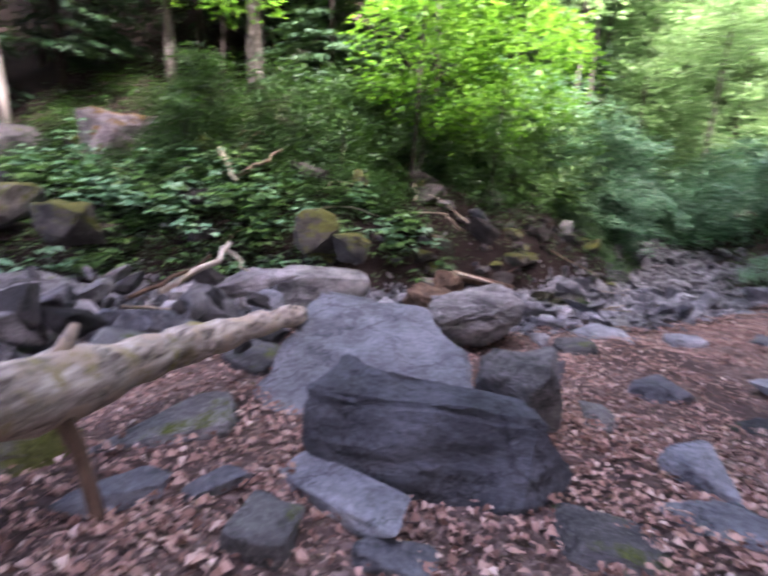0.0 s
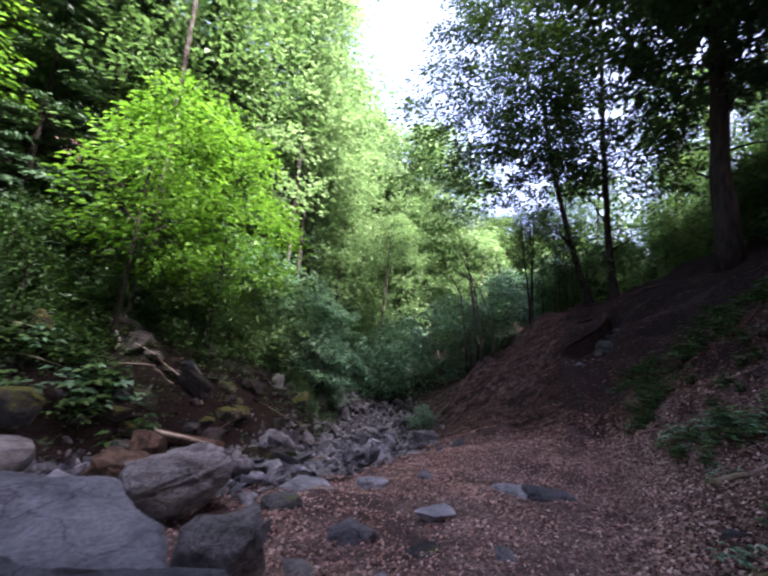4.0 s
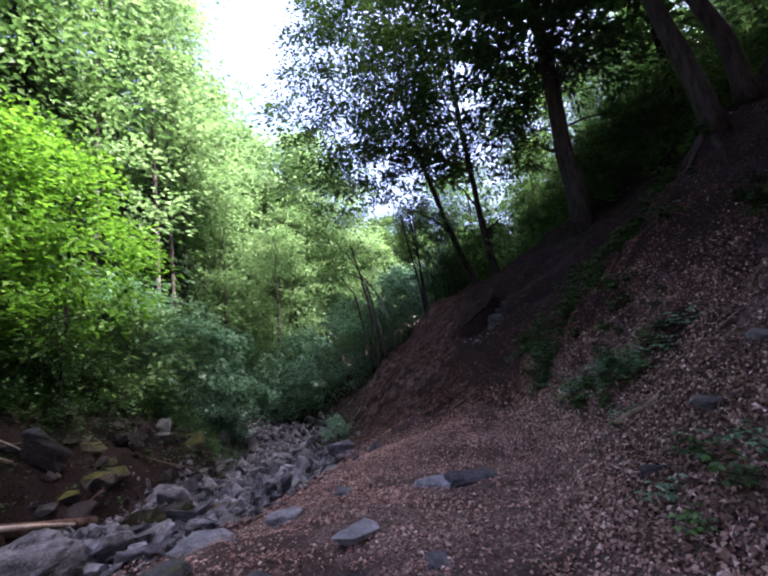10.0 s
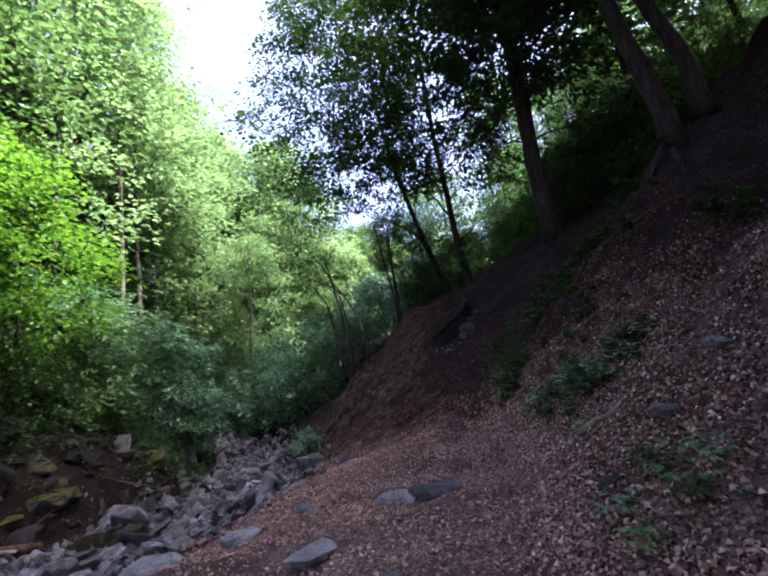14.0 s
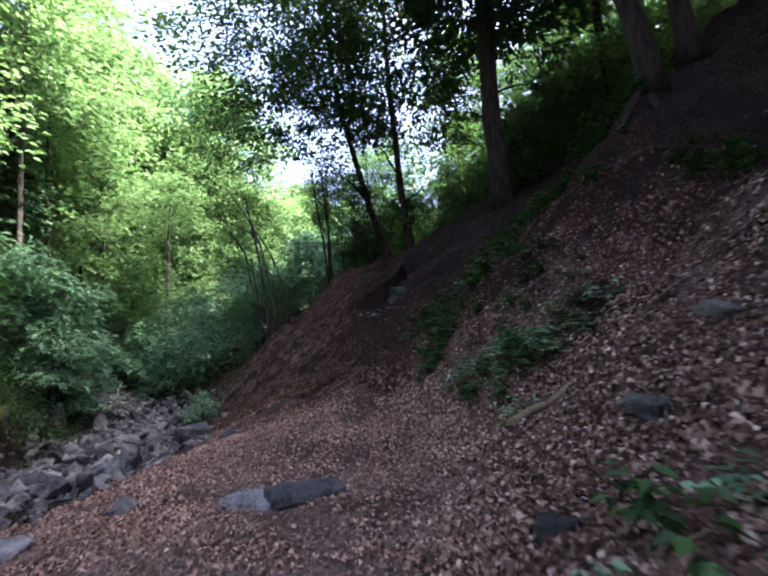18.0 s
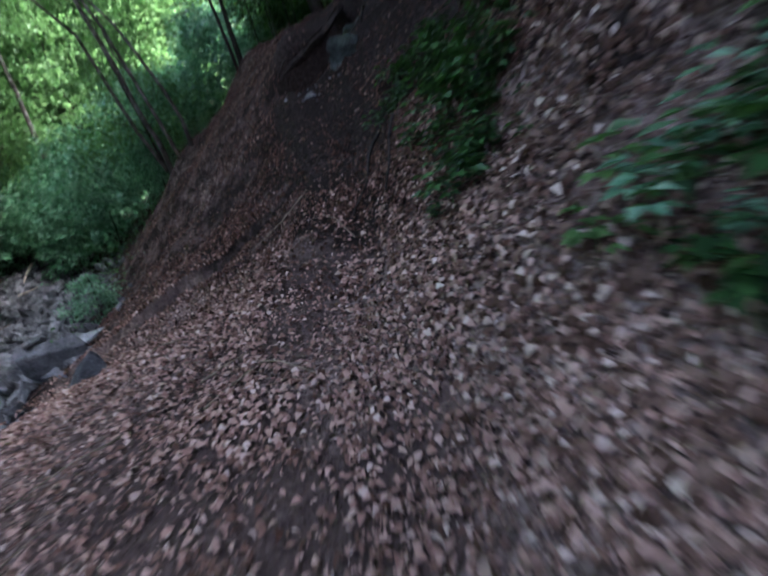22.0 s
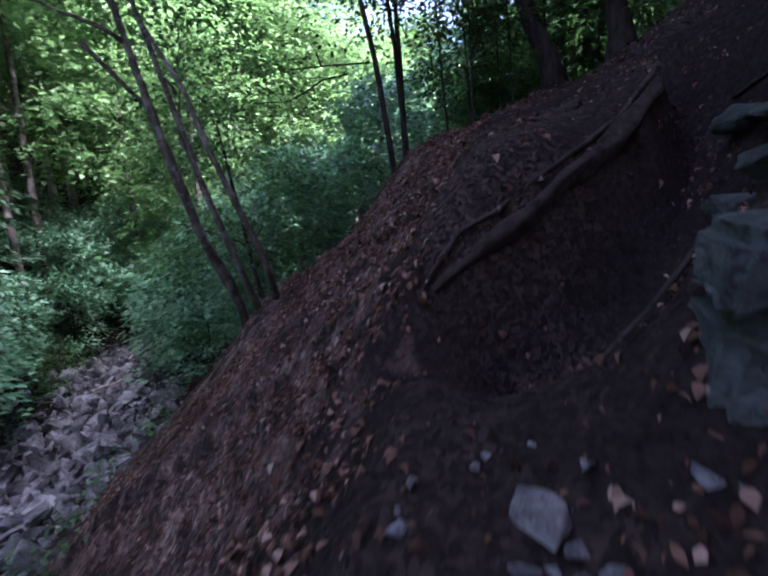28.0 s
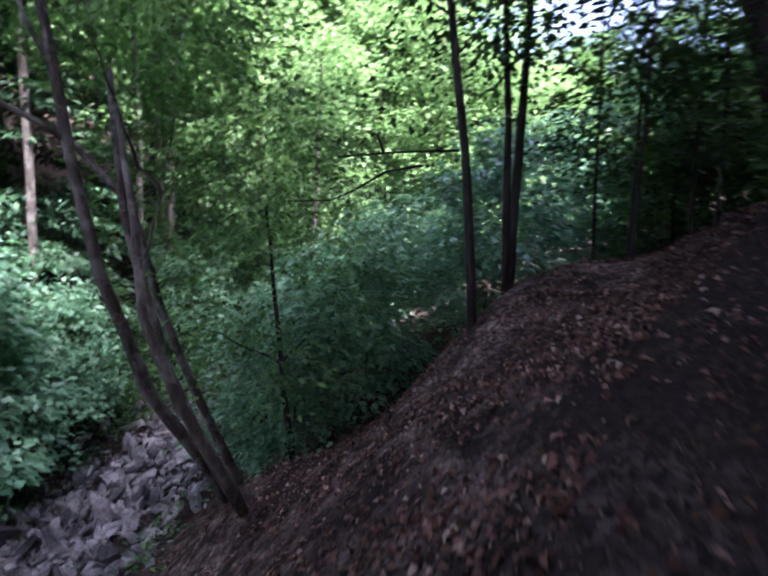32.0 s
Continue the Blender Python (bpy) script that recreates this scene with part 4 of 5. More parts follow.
root([(15.05, 8.62, -0.01), (15.3, 8.62, 0.03), (15.55, 8.66, 0.04), (15.8, 8.58, 0.05), (16.05, 8.5, 0.02)], 0.03, 0.055, "dark worn root crossing the trail as a step", 4)
root([(11.5, 5.5, 0.02), (11.1, 5.42, 0.07), (10.7, 5.3, 0.06), (10.4, 5.2, 0.05), (10.1, 5.25, 0.0)], 0.02, 0.01, "dark root arching over a hollow beside the trail", 11)
root([(11.3, 5.2, 0.02), (10.8, 5.05, 0.06), (10.3, 4.9, 0.05), (9.9, 4.85, 0.02)], 0.018, 0.009, "dark root arching over a hollow beside the trail", 12)
root([(15.9, 7.35, 0.03), (15.4, 7.05, 0.06), (14.8, 6.83, 0.05), (14.2, 6.6, 0.05), (13.7, 6.45, 0.05)], 0.012, 0.02, "thin pale root running down the bank to the rock", 5)
for i, (x1, y1) in enumerate([(11.4, 0.9), (11.2, 0.3), (11.8, 1.2), (12.5, 1.2)]):
    root([(12.1, 0.4, 0.15), (12.1 + (x1 - 12.1) * 0.4, 0.4 + (y1 - 0.4) * 0.4, 0.1), (12.1 + (x1 - 12.1) * 0.8, 0.4 + (y1 - 0.4) * 0.8, 0.06), (x1, y1, -0.02)], 0.1, 0.03, "bared root gripping the bank below a tree", 6 + i)
for i, (x, y, sx, sy, sz) in enumerate([(14.7, 7.1, 0.42, 0.3, 0.16), (15.0, 6.95, 0.4, 0.26, 0.14), (15.3, 7.15, 0.4, 0.3, 0.15), (14.15, 6.85, 0.3, 0.24, 0.14), (6.07, 1.0, 0.4, 0.3, 0.2), (7.0, 0.46, 0.36, 0.26, 0.2), (9.9, 3.9, 0.26, 0.2, 0.14)]):
    put_rock(x, y, height(x, y) + 0.02, (sx, sy, sz), 20 + i * 37, BLOCK if i < 4 else SLATE_MOSS, "flat grey rock bedded in the dark bank", 420 + i, (i * 5 % 11 - 5, i * 7 % 13 - 6), 15, "bank_rock", "bank rocks", 0.7)
put_rock(12.92, 7.22, height(12.92, 7.22) + 0.02, (0.24, 0.19, 0.07), 30, PALE, "pale grey stone lying on the trail", 95, name="trail_rock", group="flat stones by the trail")
for i in range(22):
    x, y = 12.95 + rng.normal(0, 0.2), 7.22 + rng.normal(0, 0.2)
    s = rng.uniform(0.03, 0.09)
    ob = new("trail_stone", PEBBLES[i % 5])
    ob.matrix_world = pose(x, y, height(x, y) + s * 0.15, rng.normal(0, 15), rng.normal(0, 15), rng.uniform(0, 360)) @ Matrix.Diagonal((s, s, s, 1))
    tagged(ob, "small pale stone loose on the dark trail", "stone", "trail stones")


# ---- trees and undergrowth ----
def broad_crown(seed, mat, h, r, count, per, leaf, spray=0.8, top=0.6, low=0.0):
    """Layered sprays of leaves inside an uneven egg, with gaps between them."""
    g = np.random.default_rng(seed)
    cs = []
    while len(cs) < count:
        z = g.uniform(low, 1)
        rr = r * math.sqrt(max(0.05, 1 - abs((z - 0.42) / top) ** 2.2)) if abs(z - 0.42) < top else 0.3 * r
        a, d = g.uniform(0, 2 * np.pi), math.sqrt(g.uniform(0.08, 1))
        d *= 0.75 + 0.45 * noise.noise((math.cos(a) * 1.3, math.sin(a) * 1.3, z * 4 + seed))
        cs.append((math.cos(a) * d * rr, math.sin(a) * d * rr, z * h, math.cos(a), math.sin(a)))
    return sprays("crown", g, cs, spray, per, leaf, mat)


def needle_crown(seed, mat, h, r, tiers, bare=0.0):
    """Hemlock: drooping fans of short twigs in loose tiers."""
    g = np.random.default_rng(seed)
    C, A, N, L = [], [], [], []
    for i in range(tiers):
        z = bare + (1 - bare) * (i + g.uniform(-0.3, 0.3)) / tiers
        reach = r * (1 - z) ** 0.75 * g.uniform(0.75, 1.1) + 0.25
        for b in range(g.integers(5, 8)):
            a = g.uniform(0, 2 * np.pi)
            k = int(24 + reach * 26)
            u = np.sqrt(g.uniform(0.02, 1, k)) * reach
            side = g.normal(0, 0.16, k) * u ** 0.8
            p = np.stack([np.cos(a) * u - np.sin(a) * side, np.sin(a) * u + np.cos(a) * side, z * h - 0.16 * u ** 1.5 + g.normal(0, 0.05, k)], 1)
            C.append(p)
            sg = np.sign(side)
            A.append(np.stack([np.cos(a) - np.sin(a) * sg * 0.8, np.sin(a) + np.cos(a) * sg * 0.8, np.full(k, -0.35)], 1) + g.normal(0, 0.25, (k, 3)))
            N.append(np.stack([g.normal(0, 0.35, k), g.normal(0, 0.35, k), np.ones(k)], 1))
            L.append(g.uniform(0.16, 0.34, k))
    L = np.concatenate(L)
    return leaves_mesh("crown", np.concatenate(C), np.concatenate(A), np.concatenate(N), L, L * 0.34, mat, 0.1)


def tree(name, base, nodes, r0, r1, bark, label, crown=None, crown_at=None, crown_scale=1.0, limbs=(), sides=10, flare=1.0, category="tree", group="", rz=0.0):
    """A trunk through nodes (offsets from base), limbs (start share, end offset, radius) and a crown."""
    t = new(name)
    t.matrix_world = Matrix.Translation(base)
    tagged(t, label, category, group)
    pts = [Vector(p) for p in nodes]
    k = len(pts)
    # finer steps with a slight wander
    fine = []
    for i in range(k - 1):
        for j in range(4):
            u = j / 4
            p = pts[i].lerp(pts[i + 1], u)
            s = (i + u) / (k - 1)
            p += Vector((noise.noise((s * 4, base[0], 1)), noise.noise((s * 4, base[1], 2)), 0)) * r0 * 0.6 * min(1, s * 5)
            fine.append(p)
    fine.append(pts[-1])
    m = len(fine)
    rad = [(r0 + (r1 - r0) * i / (m - 1)) * (1 + (flare - 1) * math.exp(-i * 1.1)) for i in range(m)]
    fine[0] = fine[0] - Vector((0, 0, 0.25))
    part("trunk", tube(bmesh.new(), fine, rad, sides, 0.22, base[0]), bark, t, smooth=True)
    for i, (s, end, r) in enumerate(limbs):
        a = fine[int(s * (m - 1))]
        part("limb", tube(bmesh.new(), bend(a, a + Vector(end), 7, 0.12 * Vector(end).length, i + base[0], -0.04 * Vector(end).length), [r * (1 - 0.8 * q / 6) for q in range(7)], 6, 0.2), bark, t, smooth=True)
    if crown:
        c = new("crown", crown)
        c.parent = t
        p = Vector(crown_at if crown_at else pts[-1])
        c.matrix_local = Matrix.Translation(p) @ Matrix.Rotation(rz, 4, "Z") @ Matrix.Scale(crown_scale, 4)
    return t


rg = random.Random(12)
CROWN_GREEN = [broad_crown(s, GREEN, 9, 3.4, 125, 52, 0.185, 0.9) for s in (1, 2)]
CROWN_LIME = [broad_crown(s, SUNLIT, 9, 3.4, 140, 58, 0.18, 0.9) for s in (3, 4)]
CROWN_MAPLE = broad_crown(5, LIME, 4.6, 2.3, 90, 60, 0.15, 0.75)
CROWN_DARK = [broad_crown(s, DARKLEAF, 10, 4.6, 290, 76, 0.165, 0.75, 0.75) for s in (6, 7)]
CROWN_BLUE = [broad_crown(s, BLUEGREEN, 3.2, 2.1, 64, 38, 0.18, 0.55) for s in (8, 9)]
CROWN_SHRUB = [broad_crown(s, GREEN, 2.6, 1.8, 52, 42, 0.155, 0.45) for s in (10, 11)]
# darker copy of the shrub crown, shade put into its leaves
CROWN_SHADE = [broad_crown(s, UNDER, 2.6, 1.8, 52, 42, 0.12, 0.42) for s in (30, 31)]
CROWN_HEM = [needle_crown(s, NEEDLE, 11, 2.9, 26, 0.08) for s in (12, 13)]
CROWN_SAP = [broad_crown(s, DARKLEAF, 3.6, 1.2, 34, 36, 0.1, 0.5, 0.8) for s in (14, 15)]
CROWN_YG = broad_crown(16, GREEN, 4.0, 2.4, 90, 60, 0.1, 0.7)

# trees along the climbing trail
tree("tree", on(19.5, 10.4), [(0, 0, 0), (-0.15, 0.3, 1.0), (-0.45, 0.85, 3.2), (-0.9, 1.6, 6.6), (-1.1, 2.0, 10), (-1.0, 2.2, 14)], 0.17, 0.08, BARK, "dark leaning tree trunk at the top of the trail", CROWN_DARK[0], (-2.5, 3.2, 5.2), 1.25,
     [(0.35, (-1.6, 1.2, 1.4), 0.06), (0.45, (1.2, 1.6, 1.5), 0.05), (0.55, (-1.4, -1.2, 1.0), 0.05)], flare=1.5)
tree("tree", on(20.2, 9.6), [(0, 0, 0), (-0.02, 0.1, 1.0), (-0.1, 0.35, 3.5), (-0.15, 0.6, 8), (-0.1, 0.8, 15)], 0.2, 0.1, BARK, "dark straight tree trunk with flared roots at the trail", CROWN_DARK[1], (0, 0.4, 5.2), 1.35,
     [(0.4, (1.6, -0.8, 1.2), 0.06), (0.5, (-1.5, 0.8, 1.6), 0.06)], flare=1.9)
giant = tree("hemlock_tree", on(17.3, 4.55), [(0, 0, 0), (-0.02, 0.12, 4), (-0.08, 0.3, 9), (-0.1, 0.4, 17)], 0.36, 0.18, BARK, "massive dark hemlock trunk on the upper slope", CROWN_HEM[0], (0, 0.3, 5), 1.25,
     [(0.3, (-1.8, 1.0, 0.4), 0.05), (0.35, (0.8, -1.6, 0.3), 0.05), (0.42, (-1.5, -1.4, 0.4), 0.05)], flare=1.3, sides=14)
# extra bough and its limb, added to shade the upper trail
shade_bough = new("shade_bough_crown", CROWN_DARK[1])
shade_bough.parent = giant
shade_bough.matrix_local = Matrix.Translation((-2.2, 0.6, 9.5)) @ Matrix.Scale(0.8, 4)
part("limb", tube(bmesh.new(), bend((-0.05, 0.2, 8.0), (-2.4, 0.8, 11.4), 8, 0.3, 7, -0.1), [0.09 - 0.009 * q for q in range(8)], 7, 0.2), BARK, giant, smooth=True)
tree("tree", on(12.1, 0.35), [(0, 0, 0), (0, 0.1, 1.6), (0.02, 0.4, 3.6), (0.05, 0.9, 8), (0, 1.2, 13)], 0.22, 0.14, BARK, "dark twin tree standing on bared roots of the bank", CROWN_DARK[0], (0.6, 2.4, 6.0), 1.4,
     [(0.05, (-0.5, 0.5, -1.3), 0.12), (0.05, (-0.9, 0.2, -1.5), 0.1), (0.06, (0.3, 0.7, -1.2), 0.1)], flare=1.5, rz=2)
tree("tree", on(12.35, -0.35), [(0, 0, 0), (0, 0.15, 1.4), (0.02, 0.6, 3.4), (0.05, 1.1, 8), (0, 1.5, 13)], 0.2, 0.12, BARK, "dark twin tree leaning beside its neighbour", CROWN_DARK[1], (0, 1.5, 7), 1.3, flare=1.3, rz=1)

# many-stemmed sapling clump on the edge of the bank
b = on(14.5, 12.75)
clump = tree("sapling_clump", b, [(0, 0, 0), (-0.32, -0.28, 0.7), (-0.68, -0.52, 1.4), (-1.0, -0.64, 2.4), (-1.2, -0.6, 3.4), (-1.45, -0.45, 4.8)], 0.07, 0.03, BARK_GREY,
             "clump of slim dark-barked saplings leaning over the creek", CROWN_YG, (-1.1, 0.6, 4.4), 1.0, [(0.8, (-1.1, 0.5, 0.5), 0.03), (0.85, (-0.5, 0.6, 1.3), 0.028)], 8, category="sapling")
for pts_ in ([(0.06, -0.9, 0.4), (-0.15, -1.1, 0.95), (-0.42, -1.2, 1.5), (-0.66, -1.15, 2.15), (-0.75, -0.85, 2.9), (-0.95, -0.3, 3.8)], [(0.08, -0.35, 0.1), (-0.25, -0.55, 0.85), (-0.6, -0.66, 1.8), (-0.85, -0.6, 2.9), (-1.0, -0.2, 4.1)],
             [(0.12, 0.3, 0), (-0.3, 0.3, 1.0), (-0.65, 0.2, 2.0), (-0.9, 0.2, 3.0), (-1.5, 0.3, 3.7)]):
    part("stem", tube(bmesh.new(), [q for a_, b_ in zip(pts_, pts_[1:]) for q in (Vector(a_), Vector(a_).lerp(Vector(b_), 0.5))] + [Vector(pts_[-1])], [0.052 - 0.003 * i for i in range(2 * len(pts_) - 1)], 8, 0.25), BARK_GREY, clump, smooth=True)
for pts_ in ([(-0.61, -0.11, 3.09), (-0.8, -0.15, 3.33), (-0.94, -0.3, 3.82), (-1.1, -0.4, 4.3)], [(-0.55, -0.66, 1.7), (-0.75, -0.5, 2.4), (-0.6, -0.25, 3.1), (-0.5, -0.2, 3.9)]):
    part("branch", tube(bmesh.new(), bend(pts_[0], pts_[1], 4, 0.05, 3)[:-1] + bend(pts_[1], pts_[2], 4, 0.05, 4)[:-1] + bend(pts_[2], pts_[3], 4, 0.05, 5), [0.02 - 0.0016 * q for q in range(10)], 6, 0.2), BARK_GREY, clump, smooth=True)
tree("beech_sapling", on(15.4, 13.9), [(0, 0, 0), (-0.2, 0.1, 1.5), (-0.4, 0.3, 3.6)], 0.05, 0.02, BARK, "young beech with wide flat sprays of leaves", CROWN_YG, (-0.4, 0.3, 1.2), 1.0, [(0.5, (-1.2, 0.3, 0.5), 0.02), (0.6, (0.9, 0.5, 0.5), 0.02)], 7, category="sapling", rz=2)
for i, (x, y, dx, dy, h, r) in enumerate([(16.55, 11.5, -0.45, 0.35, 4.5, 0.05), (17.05, 11.7, -0.25, 0.2, 4.8, 0.045), (17.4, 12.1, 0.1, 0.1, 5.5, 0.06), (17.9, 11.0, 0, 0, 3.4, 0.035), (18.6, 11.6, 0.2, 0.2, 3.8, 0.04),
                                          (18.9, 10.9, 0, 0.1, 3.2, 0.03), (19.6, 11.6, 0, 0.1, 4.0, 0.045), (20.6, 11.2, 0.1, 0, 4.4, 0.05), (21.2, 10.4, 0, 0, 3.8, 0.04), (19.2, 12.6, 0, 0.2, 4.4, 0.05)]):
    r = r if i < 3 else r * 0.55
    sap = tree("sapling", on(x, y), [(0, 0, 0), (dx * 0.3, dy * 0.3, h * 0.35), (dx * 0.7, dy * 0.7, h * 0.7), (dx, dy, h)], r, r * 0.45, BARK, "slim dark sapling by the trail edge", CROWN_SAP[i % 2], (dx * 0.6, dy * 0.6, h * (0.42 if i < 3 else 0.25)), 0.85 + 0.06 * (i % 5),
         [(0.5, (0.5, 0.5, 0.5), 0.015), (0.6, (-0.6, 0.3, 0.5), 0.015)], 7, category="sapling", group="trail saplings", rz=i * 1.3)
    if i == 0:
        for pts_ in ([(-0.1, 0.26, 1.61), (-0.56, 0.58, 1.6), (-0.85, 0.75, 1.57), (-1.1, 0.88, 1.54)], [(-0.7, 0.66, 1.58), (-0.78, 0.64, 1.75)], [(-0.36, 0.49, 1.48), (-0.66, 0.7, 1.42), (-0.91, 0.89, 1.24), (-1.12, 1.01, 1.13), (-1.56, 1.19, 1.1)]):
            part("branch", tube(bmesh.new(), pts_, [0.014 - 0.002 * q for q in range(len(pts_))], 6, 0.2), BARK, sap, smooth=True)

# high canopy over the slope above the trail and behind the start, mostly unseen, added to block light
CROWN_HIGH = [broad_crown(s, GREEN, 11, 4.2, 210, 36, 0.34, 1.1, 0.75) for s in (21, 22)]
SHADE_SPOTS = [(-18 + i * 2.3, -5.2 - (i % 3) * 2.6) for i in range(8)] + [(1.5 + i * 2.0, -8.0 + i * 0.85 - (i % 2) * 3.2) for i in range(8)] + [(4.5, -4.6), (8.2, -3.4)]
SHADE_SPOTS += [(17, -8.5), (20, -9.5), (20.5, 1.0)]
for i, (x, y) in enumerate(SHADE_SPOTS):
    h = (15 if x > 5.5 else 19 if x > 0.5 else 21) + (i * 7) % 5
    big = 1.55 if x < -1 else 1.15
    tree("forest_tree", on(x, y), [(0, 0, 0), (0.1, 0.2, h * 0.4), (0.0, 0.6, h * 0.95)], 0.2 + 0.02 * (i % 4), 0.08, BARK, "tall broadleaf tree added to shade the slope and the start", CROWN_HIGH[i % 2], (0, 0.6, h * (0.33 if x > 3 else 0.48)), big + 0.05 * (i % 3), (), 9, group="slope trees", rz=i * 0.8)

for i, (x, y, h) in enumerate([(25.5, -2.5, 12), (28.0, 0.5, 13), (31.0, 3.0, 13), (27.0, 4.0, 10), (33.0, -2.5, 15), (30.0, -6.0, 15), (24.0, -6.5, 13), (35.5, 1.5, 15), (22.5, -3.0, 9), (34.0, 6.5, 13)]):
    tree("forest_tree", on(x, y), [(0, 0, 0), (0.1, 0.2, h * 0.4), (0.0, 0.4, h * 0.95)], 0.14 + 0.02 * (i % 3), 0.05, BARK, "green broadleaf tree behind the crest of the slope", CROWN_GREEN[i % 2], (0, 0, h * 0.08), h / 11, (), 8, group="slope trees", rz=i * 1.3)

# far bank: lime maple, hemlocks, birches
tree("maple_sapling", on(1.1, 11.6), [(0, 0, 0), (0.02, 0.0, 1.5), (0.1, 0, 3.2), (0.1, -0.1, 5.5)], 0.06, 0.02, BARK, "young maple with bright lime-green leaves on the bank", CROWN_MAPLE, (0.5, -0.2, 1.9), 1.0,
     [(0.5, (1.2, -0.2, 1.0), 0.025), (0.6, (-0.9, 0.1, 0.9), 0.02)], 7, category="tree")
tree("maple_sapling", on(3.6, 13.4), [(0, 0, 0), (0.1, 0, 2.0), (0.2, 0, 6)], 0.06, 0.02, BARK, "young maple with bright lime-green leaves on the bank", CROWN_MAPLE, (0.2, -0.2, 1.5), 1.1, (), 7, category="tree", rz=2)
tree("maple_sapling", on(-4.2, 13.6), [(0, 0, 0), (0.1, 0, 2.0), (0.2, 0, 7)], 0.06, 0.02, BARK, "young maple with bright lime-green leaves on the bank", CROWN_MAPLE, (0.2, -0.2, 2.6), 1.15, (), 7, category="tree", rz=4)
for i, (x, y, s) in enumerate([(-1.2, 14.2, 0.75), (0.2, 16, 1.0), (-5.8, 16.5, 1.05), (-9.5, 15, 0.9), (3.5, 18, 1.1), (-2.6, 19, 1.2), (-13, 13, 1.1), (9.5, 24, 1.2), (6, 21, 1.1), (-8, 21, 1.2)]):
    tree("hemlock_tree", on(x, y), [(0, 0, 0), (0, 0, 5 * s), (0, 0, 12 * s)], 0.13 * s, 0.03, BARK, "dark green hemlock on the far bank", CROWN_HEM[i % 2], (0, 0, 0.6), s, (), 8, group="hemlocks", rz=i * 0.9)
for i, (x, y, h, r) in enumerate([(-11.8, 17.5, 15, 0.16), (-3.4, 14.3, 16, 0.26), (17.2, 36.0, 18, 0.28), (15.4, 37.0, 17, 0.22), (18.6, 34.6, 16, 0.24), (12.5, 30, 15, 0.2), (8.5, 19.5, 21, 0.11), (10.2, 22.0, 22, 0.12), (12.3, 25, 22, 0.12), (-9.6, 12.8, 14, 0.1), (14.2, 33, 16, 0.2)]):
    tree("birch_tree", on(x, y), [(0, 0, 0), (-0.1, 0, h * 0.3), (-0.25, 0, h * 0.6), (-0.3, 0.1, h)], r, r * 0.4, BARK_PALE if h < 20 and i > 1 else BARK_GREY, "pale-barked straight tree on the wooded bank", CROWN_LIME[i % 2], (0, 0, h * 0.45), 0.9 if h < 20 else 1.3, (), 8, group="pale trees", rz=i * 1.1)

# pale trees closing the valley below the sky
for i, (x, y, h) in enumerate([(16.5, 28.5, 19), (19.5, 30.5, 20), (21.5, 27.0, 15), (23.5, 32.5, 21), (13.0, 27.0, 20), (26.5, 31.0, 16), (29.0, 36.0, 18), (24.5, 25.5, 12), (28.5, 28.0, 12), (18.0, 24.5, 13), (21.5, 34.5, 25), (25.0, 34.0, 25), (28.0, 31.5, 22), (18.5, 36.0, 25), (22.6, 28.5, 23), (24.5, 27.0, 22), (33, 33, 13), (31, 27, 11)]):
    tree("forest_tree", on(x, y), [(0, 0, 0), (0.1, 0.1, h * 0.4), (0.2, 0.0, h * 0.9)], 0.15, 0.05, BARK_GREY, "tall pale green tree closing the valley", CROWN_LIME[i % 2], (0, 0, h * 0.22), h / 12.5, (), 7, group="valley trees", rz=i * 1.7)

for i, (x, y, h) in enumerate([(5.6, 18.4, 18), (4.4, 22.5, 21), (1.5, 20.0, 18)]):
    tree("forest_tree", on(x, y), [(0, 0, 0), (0.15, 0.1, h * 0.4), (0.3, 0.0, h * 0.9)], 0.13, 0.05, BARK_GREY, "tall light green tree on the far bank", CROWN_LIME[i % 2], (0, 0, h * 0.3), h / 13, (), 7, group="valley trees", rz=i * 2.1)

# woods: broadleaf trees on the slopes, thinning where the sky shows
WOODS = []
for i in range(185):
    for _ in range(40):
        x, y = rg.uniform(-24, 56), rg.uniform(-20, 62)
        dc, dp = nearest(CREEK, x, y)[0], nearest(TRAIL, x, y)[0]
        az = math.degrees(math.atan2(x, y))
        d = math.hypot(x, y)
        if dc > -3.2 and dp < 2.5 and d < 45:
            continue
        if dp > 0 and dp < 4.5 and x < 24:
            continue
        if dc < 0 and dc > -5 and x < 10:
            continue
        if dc < 0 and dc > -11 and x > 7 and y < 32:
            continue
        if dp > 3 and x > 15 and d < 40:
            continue
        if 22 < az < 62 and d < 30 and dp < 8:
            continue
        if all((x - a) ** 2 + (y - b_) ** 2 > 7.5 for a, b_ in WOODS):
            WOODS.append((x, y))
            break
